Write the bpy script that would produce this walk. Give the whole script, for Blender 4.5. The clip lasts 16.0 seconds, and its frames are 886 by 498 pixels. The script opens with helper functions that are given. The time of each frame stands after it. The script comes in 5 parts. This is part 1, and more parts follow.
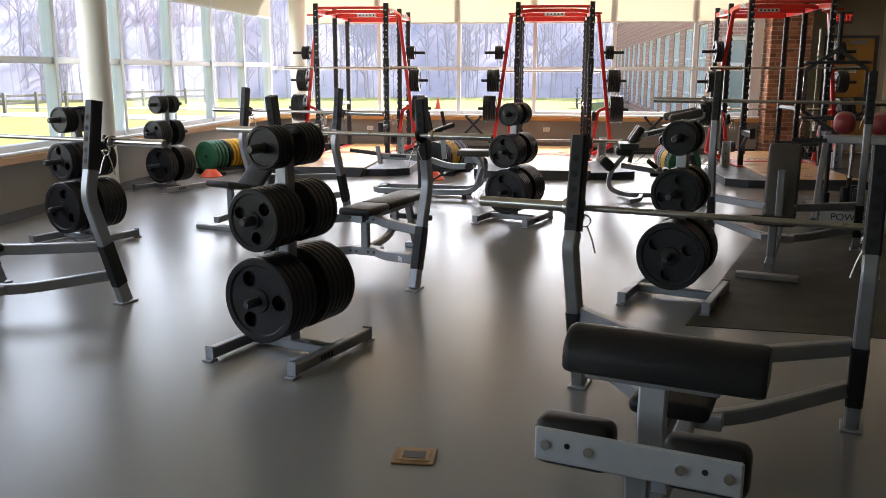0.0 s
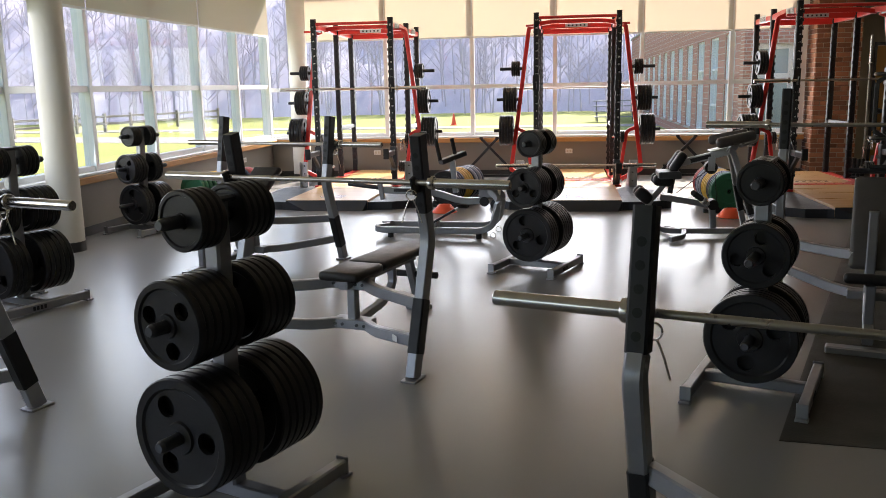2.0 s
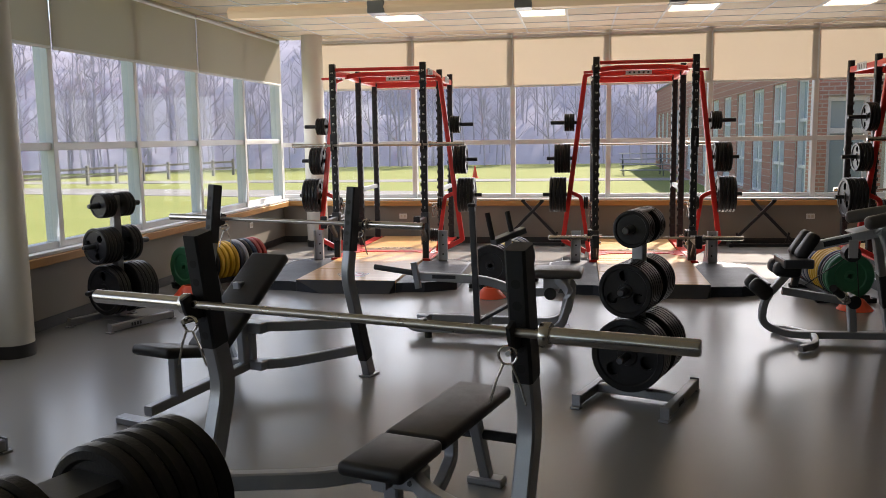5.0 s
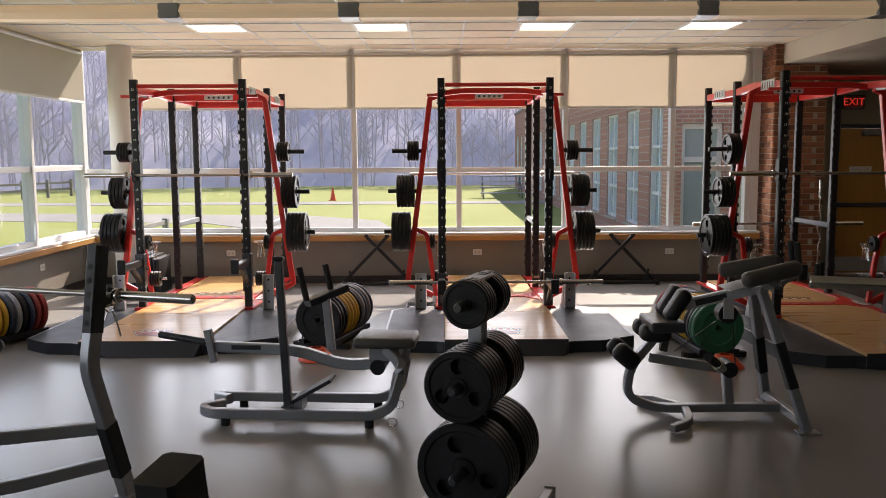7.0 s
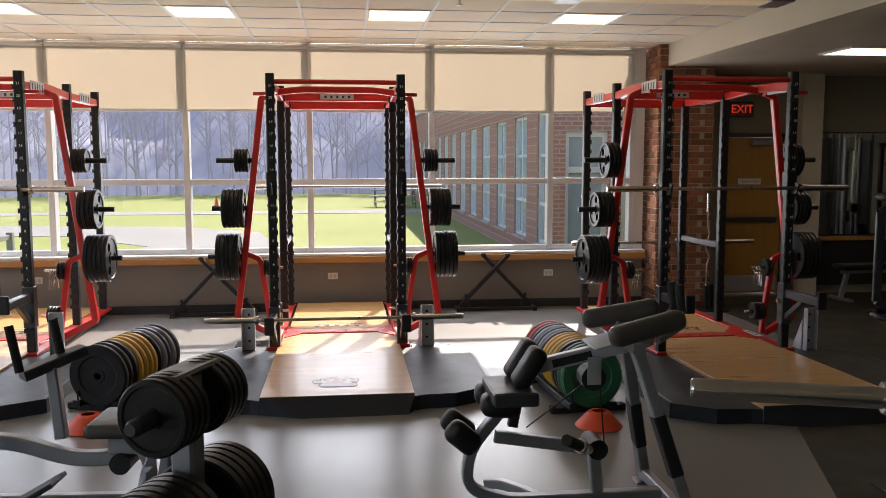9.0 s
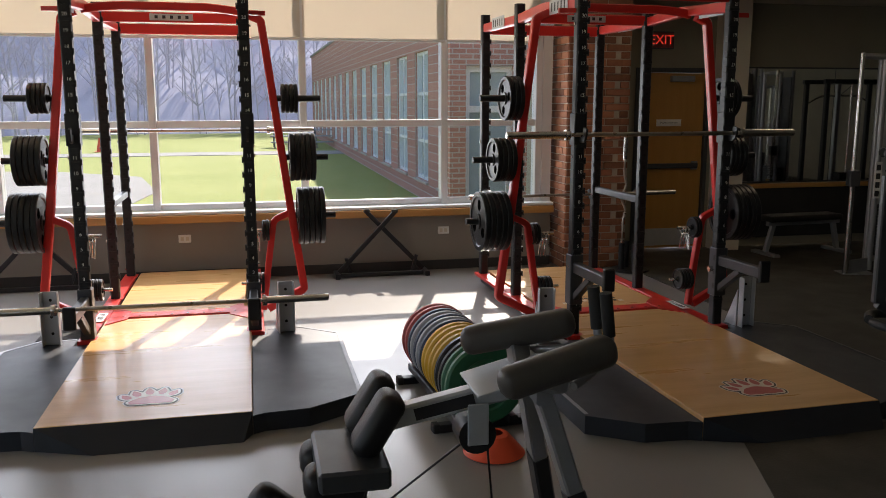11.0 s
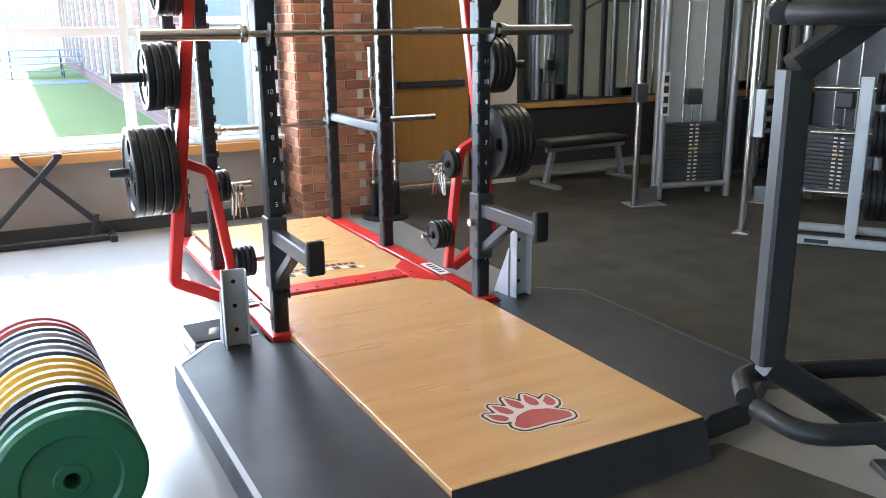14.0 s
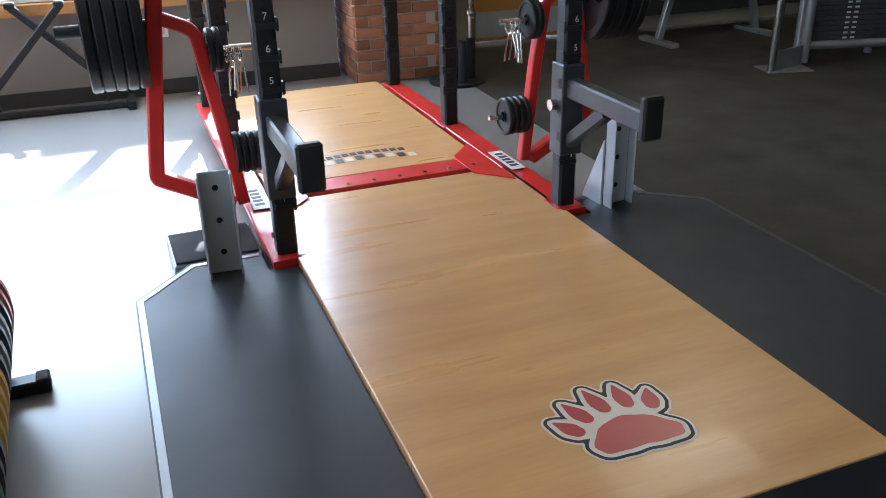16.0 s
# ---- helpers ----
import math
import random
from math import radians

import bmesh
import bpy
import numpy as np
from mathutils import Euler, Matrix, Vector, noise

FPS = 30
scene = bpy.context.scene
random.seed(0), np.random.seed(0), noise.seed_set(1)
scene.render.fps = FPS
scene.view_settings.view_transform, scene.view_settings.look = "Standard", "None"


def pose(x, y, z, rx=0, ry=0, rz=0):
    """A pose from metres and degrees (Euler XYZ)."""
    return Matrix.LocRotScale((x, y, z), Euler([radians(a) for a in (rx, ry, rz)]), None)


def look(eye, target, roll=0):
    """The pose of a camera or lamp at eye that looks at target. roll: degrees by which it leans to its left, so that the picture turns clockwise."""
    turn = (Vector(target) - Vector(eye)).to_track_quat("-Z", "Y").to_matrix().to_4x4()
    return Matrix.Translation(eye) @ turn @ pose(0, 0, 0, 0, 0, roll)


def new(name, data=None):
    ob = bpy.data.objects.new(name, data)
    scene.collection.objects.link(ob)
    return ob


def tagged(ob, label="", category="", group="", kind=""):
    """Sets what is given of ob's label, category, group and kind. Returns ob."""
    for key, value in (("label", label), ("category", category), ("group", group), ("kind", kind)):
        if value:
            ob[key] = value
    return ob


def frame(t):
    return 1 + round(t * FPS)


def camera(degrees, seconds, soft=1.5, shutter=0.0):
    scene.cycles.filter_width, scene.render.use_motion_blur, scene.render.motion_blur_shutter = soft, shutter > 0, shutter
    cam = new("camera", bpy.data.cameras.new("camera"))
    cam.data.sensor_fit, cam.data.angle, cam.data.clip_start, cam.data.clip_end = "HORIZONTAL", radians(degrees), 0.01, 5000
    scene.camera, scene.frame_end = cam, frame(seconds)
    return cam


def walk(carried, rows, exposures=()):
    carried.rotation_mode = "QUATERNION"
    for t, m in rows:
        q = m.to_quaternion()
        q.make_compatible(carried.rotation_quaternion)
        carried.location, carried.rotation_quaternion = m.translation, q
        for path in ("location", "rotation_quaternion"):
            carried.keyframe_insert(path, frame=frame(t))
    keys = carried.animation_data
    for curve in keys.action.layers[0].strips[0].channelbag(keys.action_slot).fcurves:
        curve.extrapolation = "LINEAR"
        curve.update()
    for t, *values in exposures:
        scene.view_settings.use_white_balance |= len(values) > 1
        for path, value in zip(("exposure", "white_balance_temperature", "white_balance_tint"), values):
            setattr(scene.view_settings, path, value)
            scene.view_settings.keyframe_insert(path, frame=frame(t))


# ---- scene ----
cam = camera(55.1, 16.0, soft=0.7)
PATH = [
    (0, (0.357, 0.653, 1.502), (0.122, 2.596, 1.092), 0.1),
    (0.5, (0.32, 0.948, 1.522), (0.136, 2.903, 1.143), 0.1),
    (1, (0.339, 1.287, 1.548), (0.156, 3.242, 1.168), 0.0),
    (1.5, (0.366, 1.67, 1.572), (0.12, 3.617, 1.186), -0.7),
    (2, (0.27, 2.023, 1.57), (-0.011, 3.967, 1.193), -1.1),
    (2.5, (0.178, 2.361, 1.598), (-0.112, 4.304, 1.224), -1.2),
    (3, (0.108, 2.677, 1.645), (-0.202, 4.62, 1.287), -1.2),
    (3.5, (-0.006, 3.038, 1.626), (-0.375, 4.979, 1.315), -1.0),
    (6, (-0.407, 4.646, 1.701), (-0.674, 6.611, 1.443), -0.9),
    (6.5, (-0.25, 5.01, 1.74), (-0.460, 6.982, 1.489), -0.8),
    (7, (-0.118, 5.352, 1.753), (-0.119, 7.34, 1.533), -0.3),
    (7.5, (0.001, 5.735, 1.749), (0.162, 7.719, 1.55), -0.6),
    (8, (0.208, 6.059, 1.783), (0.405, 8.039, 1.586), -0.4),
    (10.5, (0.87, 7.894, 1.788), (1.212, 9.845, 1.509), -0.1),
    (11, (1.044, 8.247, 1.79), (1.473, 10.169, 1.444), 0.0),
    (11.5, (1.197, 8.635, 1.72), (1.805, 10.485, 1.264), 0.1),
    (12, (1.361, 8.954, 1.69), (2.161, 10.718, 1.191), -1.1),
    (12.5, (1.553, 9.162, 1.682), (2.404, 10.9, 1.177), -0.9),
    (13, (1.789, 9.401, 1.647), (2.659, 11.132, 1.152), -1.0),
    (13.5, (1.994, 9.684, 1.626), (2.872, 11.412, 1.132), -0.7),
    (14, (2.214, 9.929, 1.596), (3.072, 11.66, 1.081), -0.5),
    (14.5, (2.469, 10.206, 1.551), (3.255, 11.944, 0.95), -0.7),
    (15, (2.628, 10.525, 1.525), (3.402, 12.264, 0.908), -0.4),
    (15.5, (2.766, 10.754, 1.484), (3.461, 12.508, 0.821), -1.0),
    (16, (2.862, 10.966, 1.442), (3.458, 12.679, 0.6), -1.4),
]
EXPOSURES = [(0, 1.95, 7000, 16), (2.5, 1.52, 7000, 16), (3.5, 1.2, 7000, 16), (6.5, 0.95, 7150, 19), (8, 1.25, 7050, 18), (10.5, 0.98, 6750, 15), (11.5, 1.5, 6800, 15),
             (12.5, 2.9, 6700, 14), (13.5, 3.55, 6050, 10), (14.5, 3.25, 5350, 6), (16, 2.75, 5350, 6)]
walk(cam, [(t, look(eye, target, roll)) for t, eye, target, roll in PATH], EXPOSURES)

# ---- world and light ----
SUN = Vector((0.31, 0.95, 0.735)).normalized()
world = bpy.data.worlds.new("world")
scene.world = world
world.use_nodes = True
wn = world.node_tree
sky = wn.nodes.new("ShaderNodeTexSky")
sky.sky_type, sky.sun_disc = "NISHITA", False
sky.sun_elevation = math.asin(SUN.z)
sky.sun_rotation = math.atan2(SUN.x, SUN.y)
wn.nodes["Background"].inputs["Strength"].default_value = 0.15
wn.links.new(sky.outputs[0], wn.nodes["Background"].inputs["Color"])
sun_data = bpy.data.lights.new("sun", "SUN")
sun_data.energy, sun_data.angle, sun_data.color = 5.0, radians(0.55), (1.0, 0.93, 0.82)
new("sun", sun_data).matrix_world = look(SUN * 60, (0, 0, 0))


def window_light(name, m, w, h, power):
    d = bpy.data.lights.new(name, "AREA")
    d.shape, d.size, d.size_y, d.energy, d.color = "RECTANGLE", w, h, power, (0.86, 0.93, 1.0)
    new(name, d).matrix_world = m


# skylight entering by the two glass walls
window_light("skylight_north", look((-0.1, 16.97, 1.56), (-0.1, 10, 0.96)), 8.2, 1.55, 56)
window_light("skylight_west", look((-4.90, 9.0, 1.56), (0, 9.0, 0.96)), 15.0, 1.55, 50)


# ---- materials ----
def shader(name):
    m = bpy.data.materials.new(name)
    m.use_nodes = True
    return m, m.node_tree, m.node_tree.nodes["Principled BSDF"]


def mat(name, a, b=None, rough=0.5, metal=0.0, scale=8.0, fine=120.0, bump=0.05, rvar=0.1, stretch=(1, 1, 1), coat=0.0, rand=0.0, spec=0.5):
    """Two colours mixed by a coarse and a fine noise, with uneven gloss and fine relief."""
    m, t, p = shader(name)
    n, ln = t.nodes, t.links
    b = b or tuple(c * 0.75 for c in a)
    co = n.new("ShaderNodeTexCoord")
    mp = n.new("ShaderNodeMapping")
    mp.inputs["Scale"].default_value = stretch
    ln.new(co.outputs["Object"], mp.inputs[0])
    big, small = n.new("ShaderNodeTexNoise"), n.new("ShaderNodeTexNoise")
    big.inputs["Scale"].default_value, small.inputs["Scale"].default_value = scale, fine
    big.inputs["Detail"].default_value = 5
    small.inputs["Detail"].default_value = 2
    for x in (big, small):
        ln.new(mp.outputs[0], x.inputs["Vector"])
    add = n.new("ShaderNodeMath")
    add.operation = "MULTIPLY_ADD"
    add.inputs[1].default_value = 0.35
    ln.new(small.outputs["Fac"], add.inputs[0])
    sub = n.new("ShaderNodeMath")
    sub.operation = "MULTIPLY_ADD"
    sub.inputs[1].default_value, sub.inputs[2].default_value = 1.3, -0.32
    ln.new(big.outputs["Fac"], sub.inputs[0])
    ln.new(sub.outputs[0], add.inputs[2])
    mix = n.new("ShaderNodeMix")
    mix.data_type = "RGBA"
    mix.inputs[6].default_value, mix.inputs[7].default_value = (*a, 1), (*b, 1)
    ln.new(add.outputs[0], mix.inputs[0])
    col = mix.outputs[2]
    if rand:
        info = n.new("ShaderNodeObjectInfo")
        hsv = n.new("ShaderNodeHueSaturation")
        mr = n.new("ShaderNodeMapRange")
        mr.inputs[3].default_value, mr.inputs[4].default_value = 1 - rand, 1 + rand
        ln.new(info.outputs["Random"], mr.inputs[0])
        ln.new(mr.outputs[0], hsv.inputs["Value"])
        ln.new(col, hsv.inputs["Color"])
        col = hsv.outputs[0]
    ln.new(col, p.inputs["Base Color"])
    mr2 = n.new("ShaderNodeMapRange")
    mr2.inputs[3].default_value, mr2.inputs[4].default_value = max(0.03, rough - rvar), min(1, rough + rvar)
    ln.new(big.outputs["Fac"], mr2.inputs[0])
    ln.new(mr2.outputs[0], p.inputs["Roughness"])
    p.inputs["Metallic"].default_value = metal
    p.inputs["Coat Weight"].default_value = coat
    p.inputs["Specular IOR Level"].default_value = spec
    if bump:
        bp = n.new("ShaderNodeBump")
        bp.inputs["Strength"].default_value, bp.inputs["Distance"].default_value = bump, 0.01
        ln.new(small.outputs["Fac"], bp.inputs["Height"])
        ln.new(bp.outputs[0], p.inputs["Normal"])
    return m


def glass_mat():
    m, t, p = shader("pane_glass")
    n, ln = t.nodes, t.links
    n.remove(p)
    mix, tr, gl, lw = (n.new("ShaderNode" + k) for k in ("MixShader", "BsdfTransparent", "BsdfGlossy", "LayerWeight"))
    tr.inputs[0].default_value = (0.95, 0.97, 0.98, 1)
    gl.inputs["Roughness"].default_value = 0.02
    pw, ma = n.new("ShaderNodeMath"), n.new("ShaderNodeMath")
    pw.operation, ma.operation = "POWER", "MULTIPLY_ADD"
    pw.inputs[1].default_value = 5.0
    ma.inputs[1].default_value, ma.inputs[2].default_value = 0.45, 0.02
    lw.inputs["Blend"].default_value = 0.5
    ln.new(lw.outputs["Facing"], pw.inputs[0])
    ln.new(pw.outputs[0], ma.inputs[0])
    ln.new(ma.outputs[0], mix.inputs[0])
    ln.new(tr.outputs[0], mix.inputs[1])
    ln.new(gl.outputs[0], mix.inputs[2])
    ln.new(mix.outputs[0], n["Material Output"].inputs[0])
    return m


def fabric_mat():
    m, t, p = shader("blind_fabric")
    n, ln = t.nodes, t.links
    wv, co = n.new("ShaderNodeTexNoise"), n.new("ShaderNodeTexCoord")
    wv.inputs["Scale"].default_value = 300
    ln.new(co.outputs["Object"], wv.inputs["Vector"])
    mx = n.new("ShaderNodeMix")
    mx.data_type = "RGBA"
    mx.inputs[6].default_value, mx.inputs[7].default_value = (0.69, 0.645, 0.575, 1), (0.64, 0.595, 0.53, 1)
    ln.new(wv.outputs["Fac"], mx.inputs[0])
    mix, tl, df = (n.new("ShaderNode" + k) for k in ("MixShader", "BsdfTranslucent", "BsdfDiffuse"))
    mix.inputs[0].default_value = 0.6
    ln.new(mx.outputs[2], tl.inputs[0])
    ln.new(mx.outputs[2], df.inputs[0])
    ln.new(df.outputs[0], mix.inputs[1])
    ln.new(tl.outputs[0], mix.inputs[2])
    n.remove(p)
    ln.new(mix.outputs[0], n["Material Output"].inputs[0])
    return m


def glow(name, colour, strength):
    m, t, p = shader(name)
    p.inputs["Base Color"].default_value = (*colour, 1)
    p.inputs["Emission Color"].default_value = (*colour, 1)
    p.inputs["Emission Strength"].default_value = strength
    return m


def brick_mat(name, z_up=True):
    m, t, p = shader(name)
    n, ln = t.nodes, t.links
    co, mp, br, no = (n.new("ShaderNode" + k) for k in ("TexCoord", "Mapping", "TexBrick", "TexNoise"))
    mp.inputs["Rotation"].default_value = (radians(90), 0, radians(90)) if not z_up else (radians(90), 0, 0)
    ln.new(co.outputs["Object"], mp.inputs[0])
    ln.new(mp.outputs[0], br.inputs["Vector"])
    br.inputs["Scale"].default_value = 1.0
    br.inputs["Color1"].default_value, br.inputs["Color2"].default_value = (0.44, 0.22, 0.165, 1), (0.36, 0.175, 0.13, 1)
    br.inputs["Mortar"].default_value = (0.45, 0.40, 0.35, 1)
    br.inputs["Mortar Size"].default_value, br.inputs["Brick Width"].default_value, br.inputs["Row Height"].default_value = 0.010, 0.21, 0.077
    ln.new(br.outputs[0], p.inputs["Base Color"])
    p.inputs["Roughness"].default_value = 0.9
    return m


M = dict(
    floor=mat("grey_rubber_floor", (0.255, 0.252, 0.245), (0.225, 0.222, 0.216), 0.25, scale=0.7, fine=260, bump=0.03, rvar=0.025),
    dark=mat("dark_rubber_floor", (0.066, 0.062, 0.050), (0.024, 0.023, 0.019), 0.60, spec=0.3, scale=3.5, fine=90, bump=0.2),
    mat=mat("black_rubber_mat", (0.026, 0.030, 0.038), (0.019, 0.022, 0.028), 0.46, spec=0.35, scale=5, fine=300, bump=0.08),
    steel=mat("silver_painted_steel", (0.33, 0.34, 0.36), (0.26, 0.27, 0.29), 0.36, 0.55, scale=10, fine=200, bump=0.02),
    pale=mat("pale_silver_paint", (0.52, 0.54, 0.57), (0.44, 0.46, 0.49), 0.4, 0.4, scale=10, fine=200, bump=0.02),
    gun=mat("gunmetal_paint", (0.060, 0.064, 0.072), (0.043, 0.047, 0.053), 0.38, 0.3, scale=9, fine=200, bump=0.02),
    plate=mat("black_plate_enamel", (0.010, 0.010, 0.011), (0.018, 0.018, 0.019), 0.36, spec=0.22, scale=14, fine=180, bump=0.08, rand=0.25),
    vinyl=mat("black_vinyl", (0.011, 0.011, 0.012), (0.018, 0.017, 0.018), 0.42, spec=0.3, scale=12, fine=350, bump=0.10),
    greyvinyl=mat("grey_vinyl", (0.075, 0.068, 0.062), (0.052, 0.047, 0.043), 0.42, spec=0.4, scale=12, fine=350, bump=0.10),
    redvinyl=mat("red_vinyl", (0.28, 0.035, 0.04), (0.20, 0.025, 0.03), 0.38, scale=9, fine=300, bump=0.08),
    foam=mat("black_foam_grip", (0.015, 0.015, 0.016), (0.022, 0.022, 0.023), 0.85, scale=30, fine=400, bump=0.2),
    chrome=mat("chrome", (0.62, 0.60, 0.57), (0.52, 0.50, 0.47), 0.22, 1.0, scale=18, fine=300, bump=0.02),
    bar=mat("brushed_bar_steel", (0.46, 0.44, 0.41), (0.36, 0.34, 0.31), 0.30, 1.0, scale=25, fine=500, bump=0.05),
    red=mat("red_powder_coat", (0.62, 0.026, 0.020), (0.52, 0.020, 0.016), 0.34, scale=8, fine=200, bump=0.03, coat=0.2),
    black=mat("black_powder_coat", (0.014, 0.015, 0.017), (0.022, 0.023, 0.026), 0.42, spec=0.3, scale=9, fine=220, bump=0.04),
    hole=mat("shadow_black", (0.004, 0.004, 0.004), (0.006, 0.006, 0.006), 0.8, bump=0),
    wood=mat("varnished_plywood", (0.66, 0.405, 0.17), (0.45, 0.24, 0.085), 0.30, scale=2.2, fine=22, bump=0.015, stretch=(0.55, 5, 1), coat=0.1),
    oak=mat("oak_trim", (0.50, 0.27, 0.09), (0.38, 0.19, 0.06), 0.4, scale=3, fine=40, stretch=(1, 1, 6)),
    door=mat("honey_veneer", (0.47, 0.25, 0.065), (0.38, 0.19, 0.045), 0.38, scale=2, fine=25, stretch=(6, 1, 0.6), bump=0.01),
    taupe=mat("taupe_wall_paint", (0.235, 0.215, 0.185), (0.215, 0.195, 0.168), 0.6, scale=2, fine=200, bump=0.06),
    cream=mat("cream_wall_paint", (0.60, 0.55, 0.46), (0.55, 0.50, 0.42), 0.65, scale=2, fine=200, bump=0.05),
    olive=mat("olive_wall_paint", (0.27, 0.25, 0.19), (0.23, 0.21, 0.16), 0.65, scale=2, fine=200, bump=0.05),
    tile=mat("ceiling_tile", (0.80, 0.72, 0.59), (0.73, 0.655, 0.53), 0.9, scale=4, fine=160, bump=0.25),
    alu=mat("white_aluminium", (0.72, 0.74, 0.75), (0.66, 0.68, 0.70), 0.38, 0.1, scale=6, fine=150, bump=0.01),
    column=mat("cream_column_paint", (0.62, 0.60, 0.54), (0.56, 0.54, 0.48), 0.5, scale=3, fine=150, bump=0.03),
    base=mat("black_vinyl_skirting", (0.03, 0.03, 0.03), None, 0.5),
    brick=mat("clay_brick", (0.33, 0.145, 0.075), (0.22, 0.09, 0.05), 0.85, scale=14, fine=140, bump=0.4, rand=0.42),
    mortar=mat("mortar", (0.46, 0.40, 0.33), (0.38, 0.33, 0.27), 0.95, scale=30, fine=200, bump=0.3),
    brickwall=brick_mat("far_brick", False), brickwall_x=brick_mat("far_brick_face", True),
    glass=glass_mat(), fabric=fabric_mat(),
    # shell: faint warm emission added to lift the linear fixture's grey housing
    lamp=glow("lamp_diffuser", (1.0, 0.82, 0.58), 1.7), shell=glow("fixture_shell_glow", (0.85, 0.66, 0.44), 0.11), exit=glow("exit_red", (1.0, 0.05, 0.03), 0.22),
    white=mat("white_print", (0.75, 0.75, 0.73), (0.68, 0.68, 0.66), 0.5, bump=0),
    ink=mat("dark_print", (0.02, 0.02, 0.025), None, 0.5, bump=0),
    pawred=mat("paw_red_print", (0.42, 0.055, 0.055), (0.36, 0.05, 0.05), 0.3, bump=0),
    pawcream=mat("cream_print", (0.68, 0.62, 0.55), (0.62, 0.56, 0.5), 0.3, bump=0),
    green=mat("green_bumper_rubber", (0.015, 0.12, 0.055), (0.012, 0.095, 0.045), 0.5, scale=12, fine=250, bump=0.08, rand=0.15),
    yellow=mat("yellow_bumper_rubber", (0.62, 0.36, 0.015), (0.50, 0.29, 0.012), 0.5, scale=12, fine=250, bump=0.08, rand=0.12),
    blue=mat("dark_blue_bumper_rubber", (0.022, 0.04, 0.085), (0.03, 0.045, 0.08), 0.45, scale=12, fine=250, bump=0.08, rand=0.2),
    redb=mat("red_bumper_rubber", (0.38, 0.05, 0.045), (0.30, 0.04, 0.035), 0.5, scale=12, fine=250, bump=0.08, rand=0.15),
    greyb=mat("grey_bumper_rubber", (0.30, 0.31, 0.34), (0.24, 0.25, 0.28), 0.5, scale=12, fine=250, bump=0.08, rand=0.15),
    cone=mat("orange_red_plastic", (0.85, 0.10, 0.035), (0.75, 0.08, 0.03), 0.45, scale=8, fine=150),
    brass=mat("worn_brass", (0.34, 0.22, 0.12), (0.22, 0.14, 0.08), 0.4, 0.8, scale=30, fine=200),
    mirror=mat("mirror_silver", (0.86, 0.88, 0.87), (0.85, 0.87, 0.86), 0.03, 1.0, rvar=0.0, bump=0),
    lawn=mat("lawn_grass", (0.25, 0.27, 0.055), (0.18, 0.215, 0.038), 0.95, scale=0.25, fine=30, bump=0.3),
    path=mat("pale_concrete_path", (0.27, 0.26, 0.25), (0.21, 0.205, 0.195), 0.9, scale=0.8, fine=60, bump=0.1),
    # hill and bark: haze is painted in as pale lavender, plus emission below
    hill=mat("hazed_hillside", (0.50, 0.48, 0.56), (0.26, 0.25, 0.32), 1.0, scale=0.3, fine=5.0, bump=0.6, spec=0.1),
    bark=mat("hazed_bark", (0.40, 0.38, 0.43), (0.27, 0.25, 0.30), 0.95, scale=3, fine=40),
    timber=mat("weathered_timber", (0.25, 0.22, 0.18), (0.17, 0.15, 0.12), 0.9, scale=6, fine=60, stretch=(1, 1, 4)),
    roof=mat("grey_roof_metal", (0.18, 0.18, 0.19), None, 0.6),
    # far panes: the reflected sky is put into this pale blue base colour
    skytoned_glass=mat("far_glass_sky_tone", (0.36, 0.44, 0.47), (0.28, 0.36, 0.39), 0.12, scale=1, bump=0),
)


def haze_glow(name, colour, strength):
    """Adds a bluish emission to a far material, standing in for sunlit haze."""
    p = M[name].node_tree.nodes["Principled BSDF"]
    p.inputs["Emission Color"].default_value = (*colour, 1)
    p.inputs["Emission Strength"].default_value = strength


haze_glow("hill", (0.80, 0.84, 1.0), 0.055)
haze_glow("bark", (0.84, 0.85, 1.0), 0.052)


# ---- mesh helpers ----
def part(name, bm, material, parent=None, label="", smooth=35):
    me = bpy.data.meshes.new(name)
    bmesh.ops.recalc_face_normals(bm, faces=bm.faces[:])
    bm.to_mesh(me)
    bm.free()
    me.materials.append(M[material])
    if smooth:
        me.polygons.foreach_set("use_smooth", [True] * len(me.polygons))
        me.set_sharp_from_angle(angle=radians(smooth))
    ob = new(name, me)
    ob.parent = parent
    if label:
        tagged(ob, label)
    return ob


def thing(name, m, label, category, group=""):
    ob = new(name)
    ob.empty_display_size = 0.1
    ob.matrix_basis = m
    return tagged(ob, label, category, group)


def setting(name, bm, material, label, category, smooth=35):
    return tagged(part(name, bm, material, None, "", smooth), label, category, "", "structure")


def B():
    return bmesh.new()


def box(bm, x0, y0, z0, x1, y1, z1, bev=0.0, seg=1, m=None):
    mm = Matrix.LocRotScale(((x0 + x1) / 2, (y0 + y1) / 2, (z0 + z1) / 2), None, (abs(x1 - x0), abs(y1 - y0), abs(z1 - z0)))
    vs = bmesh.ops.create_cube(bm, size=1, matrix=mm)["verts"]
    if bev:
        es = list({e for v in vs for e in v.link_edges})
        r = bmesh.ops.bevel(bm, geom=es, offset=bev, segments=seg, affect="EDGES", profile=0.5)
        vs = list({v for f in r["faces"] for v in f.verts} | {v for v in vs if v.is_valid})
    if m is not None:
        bmesh.ops.transform(bm, matrix=m, verts=vs)
    return bm


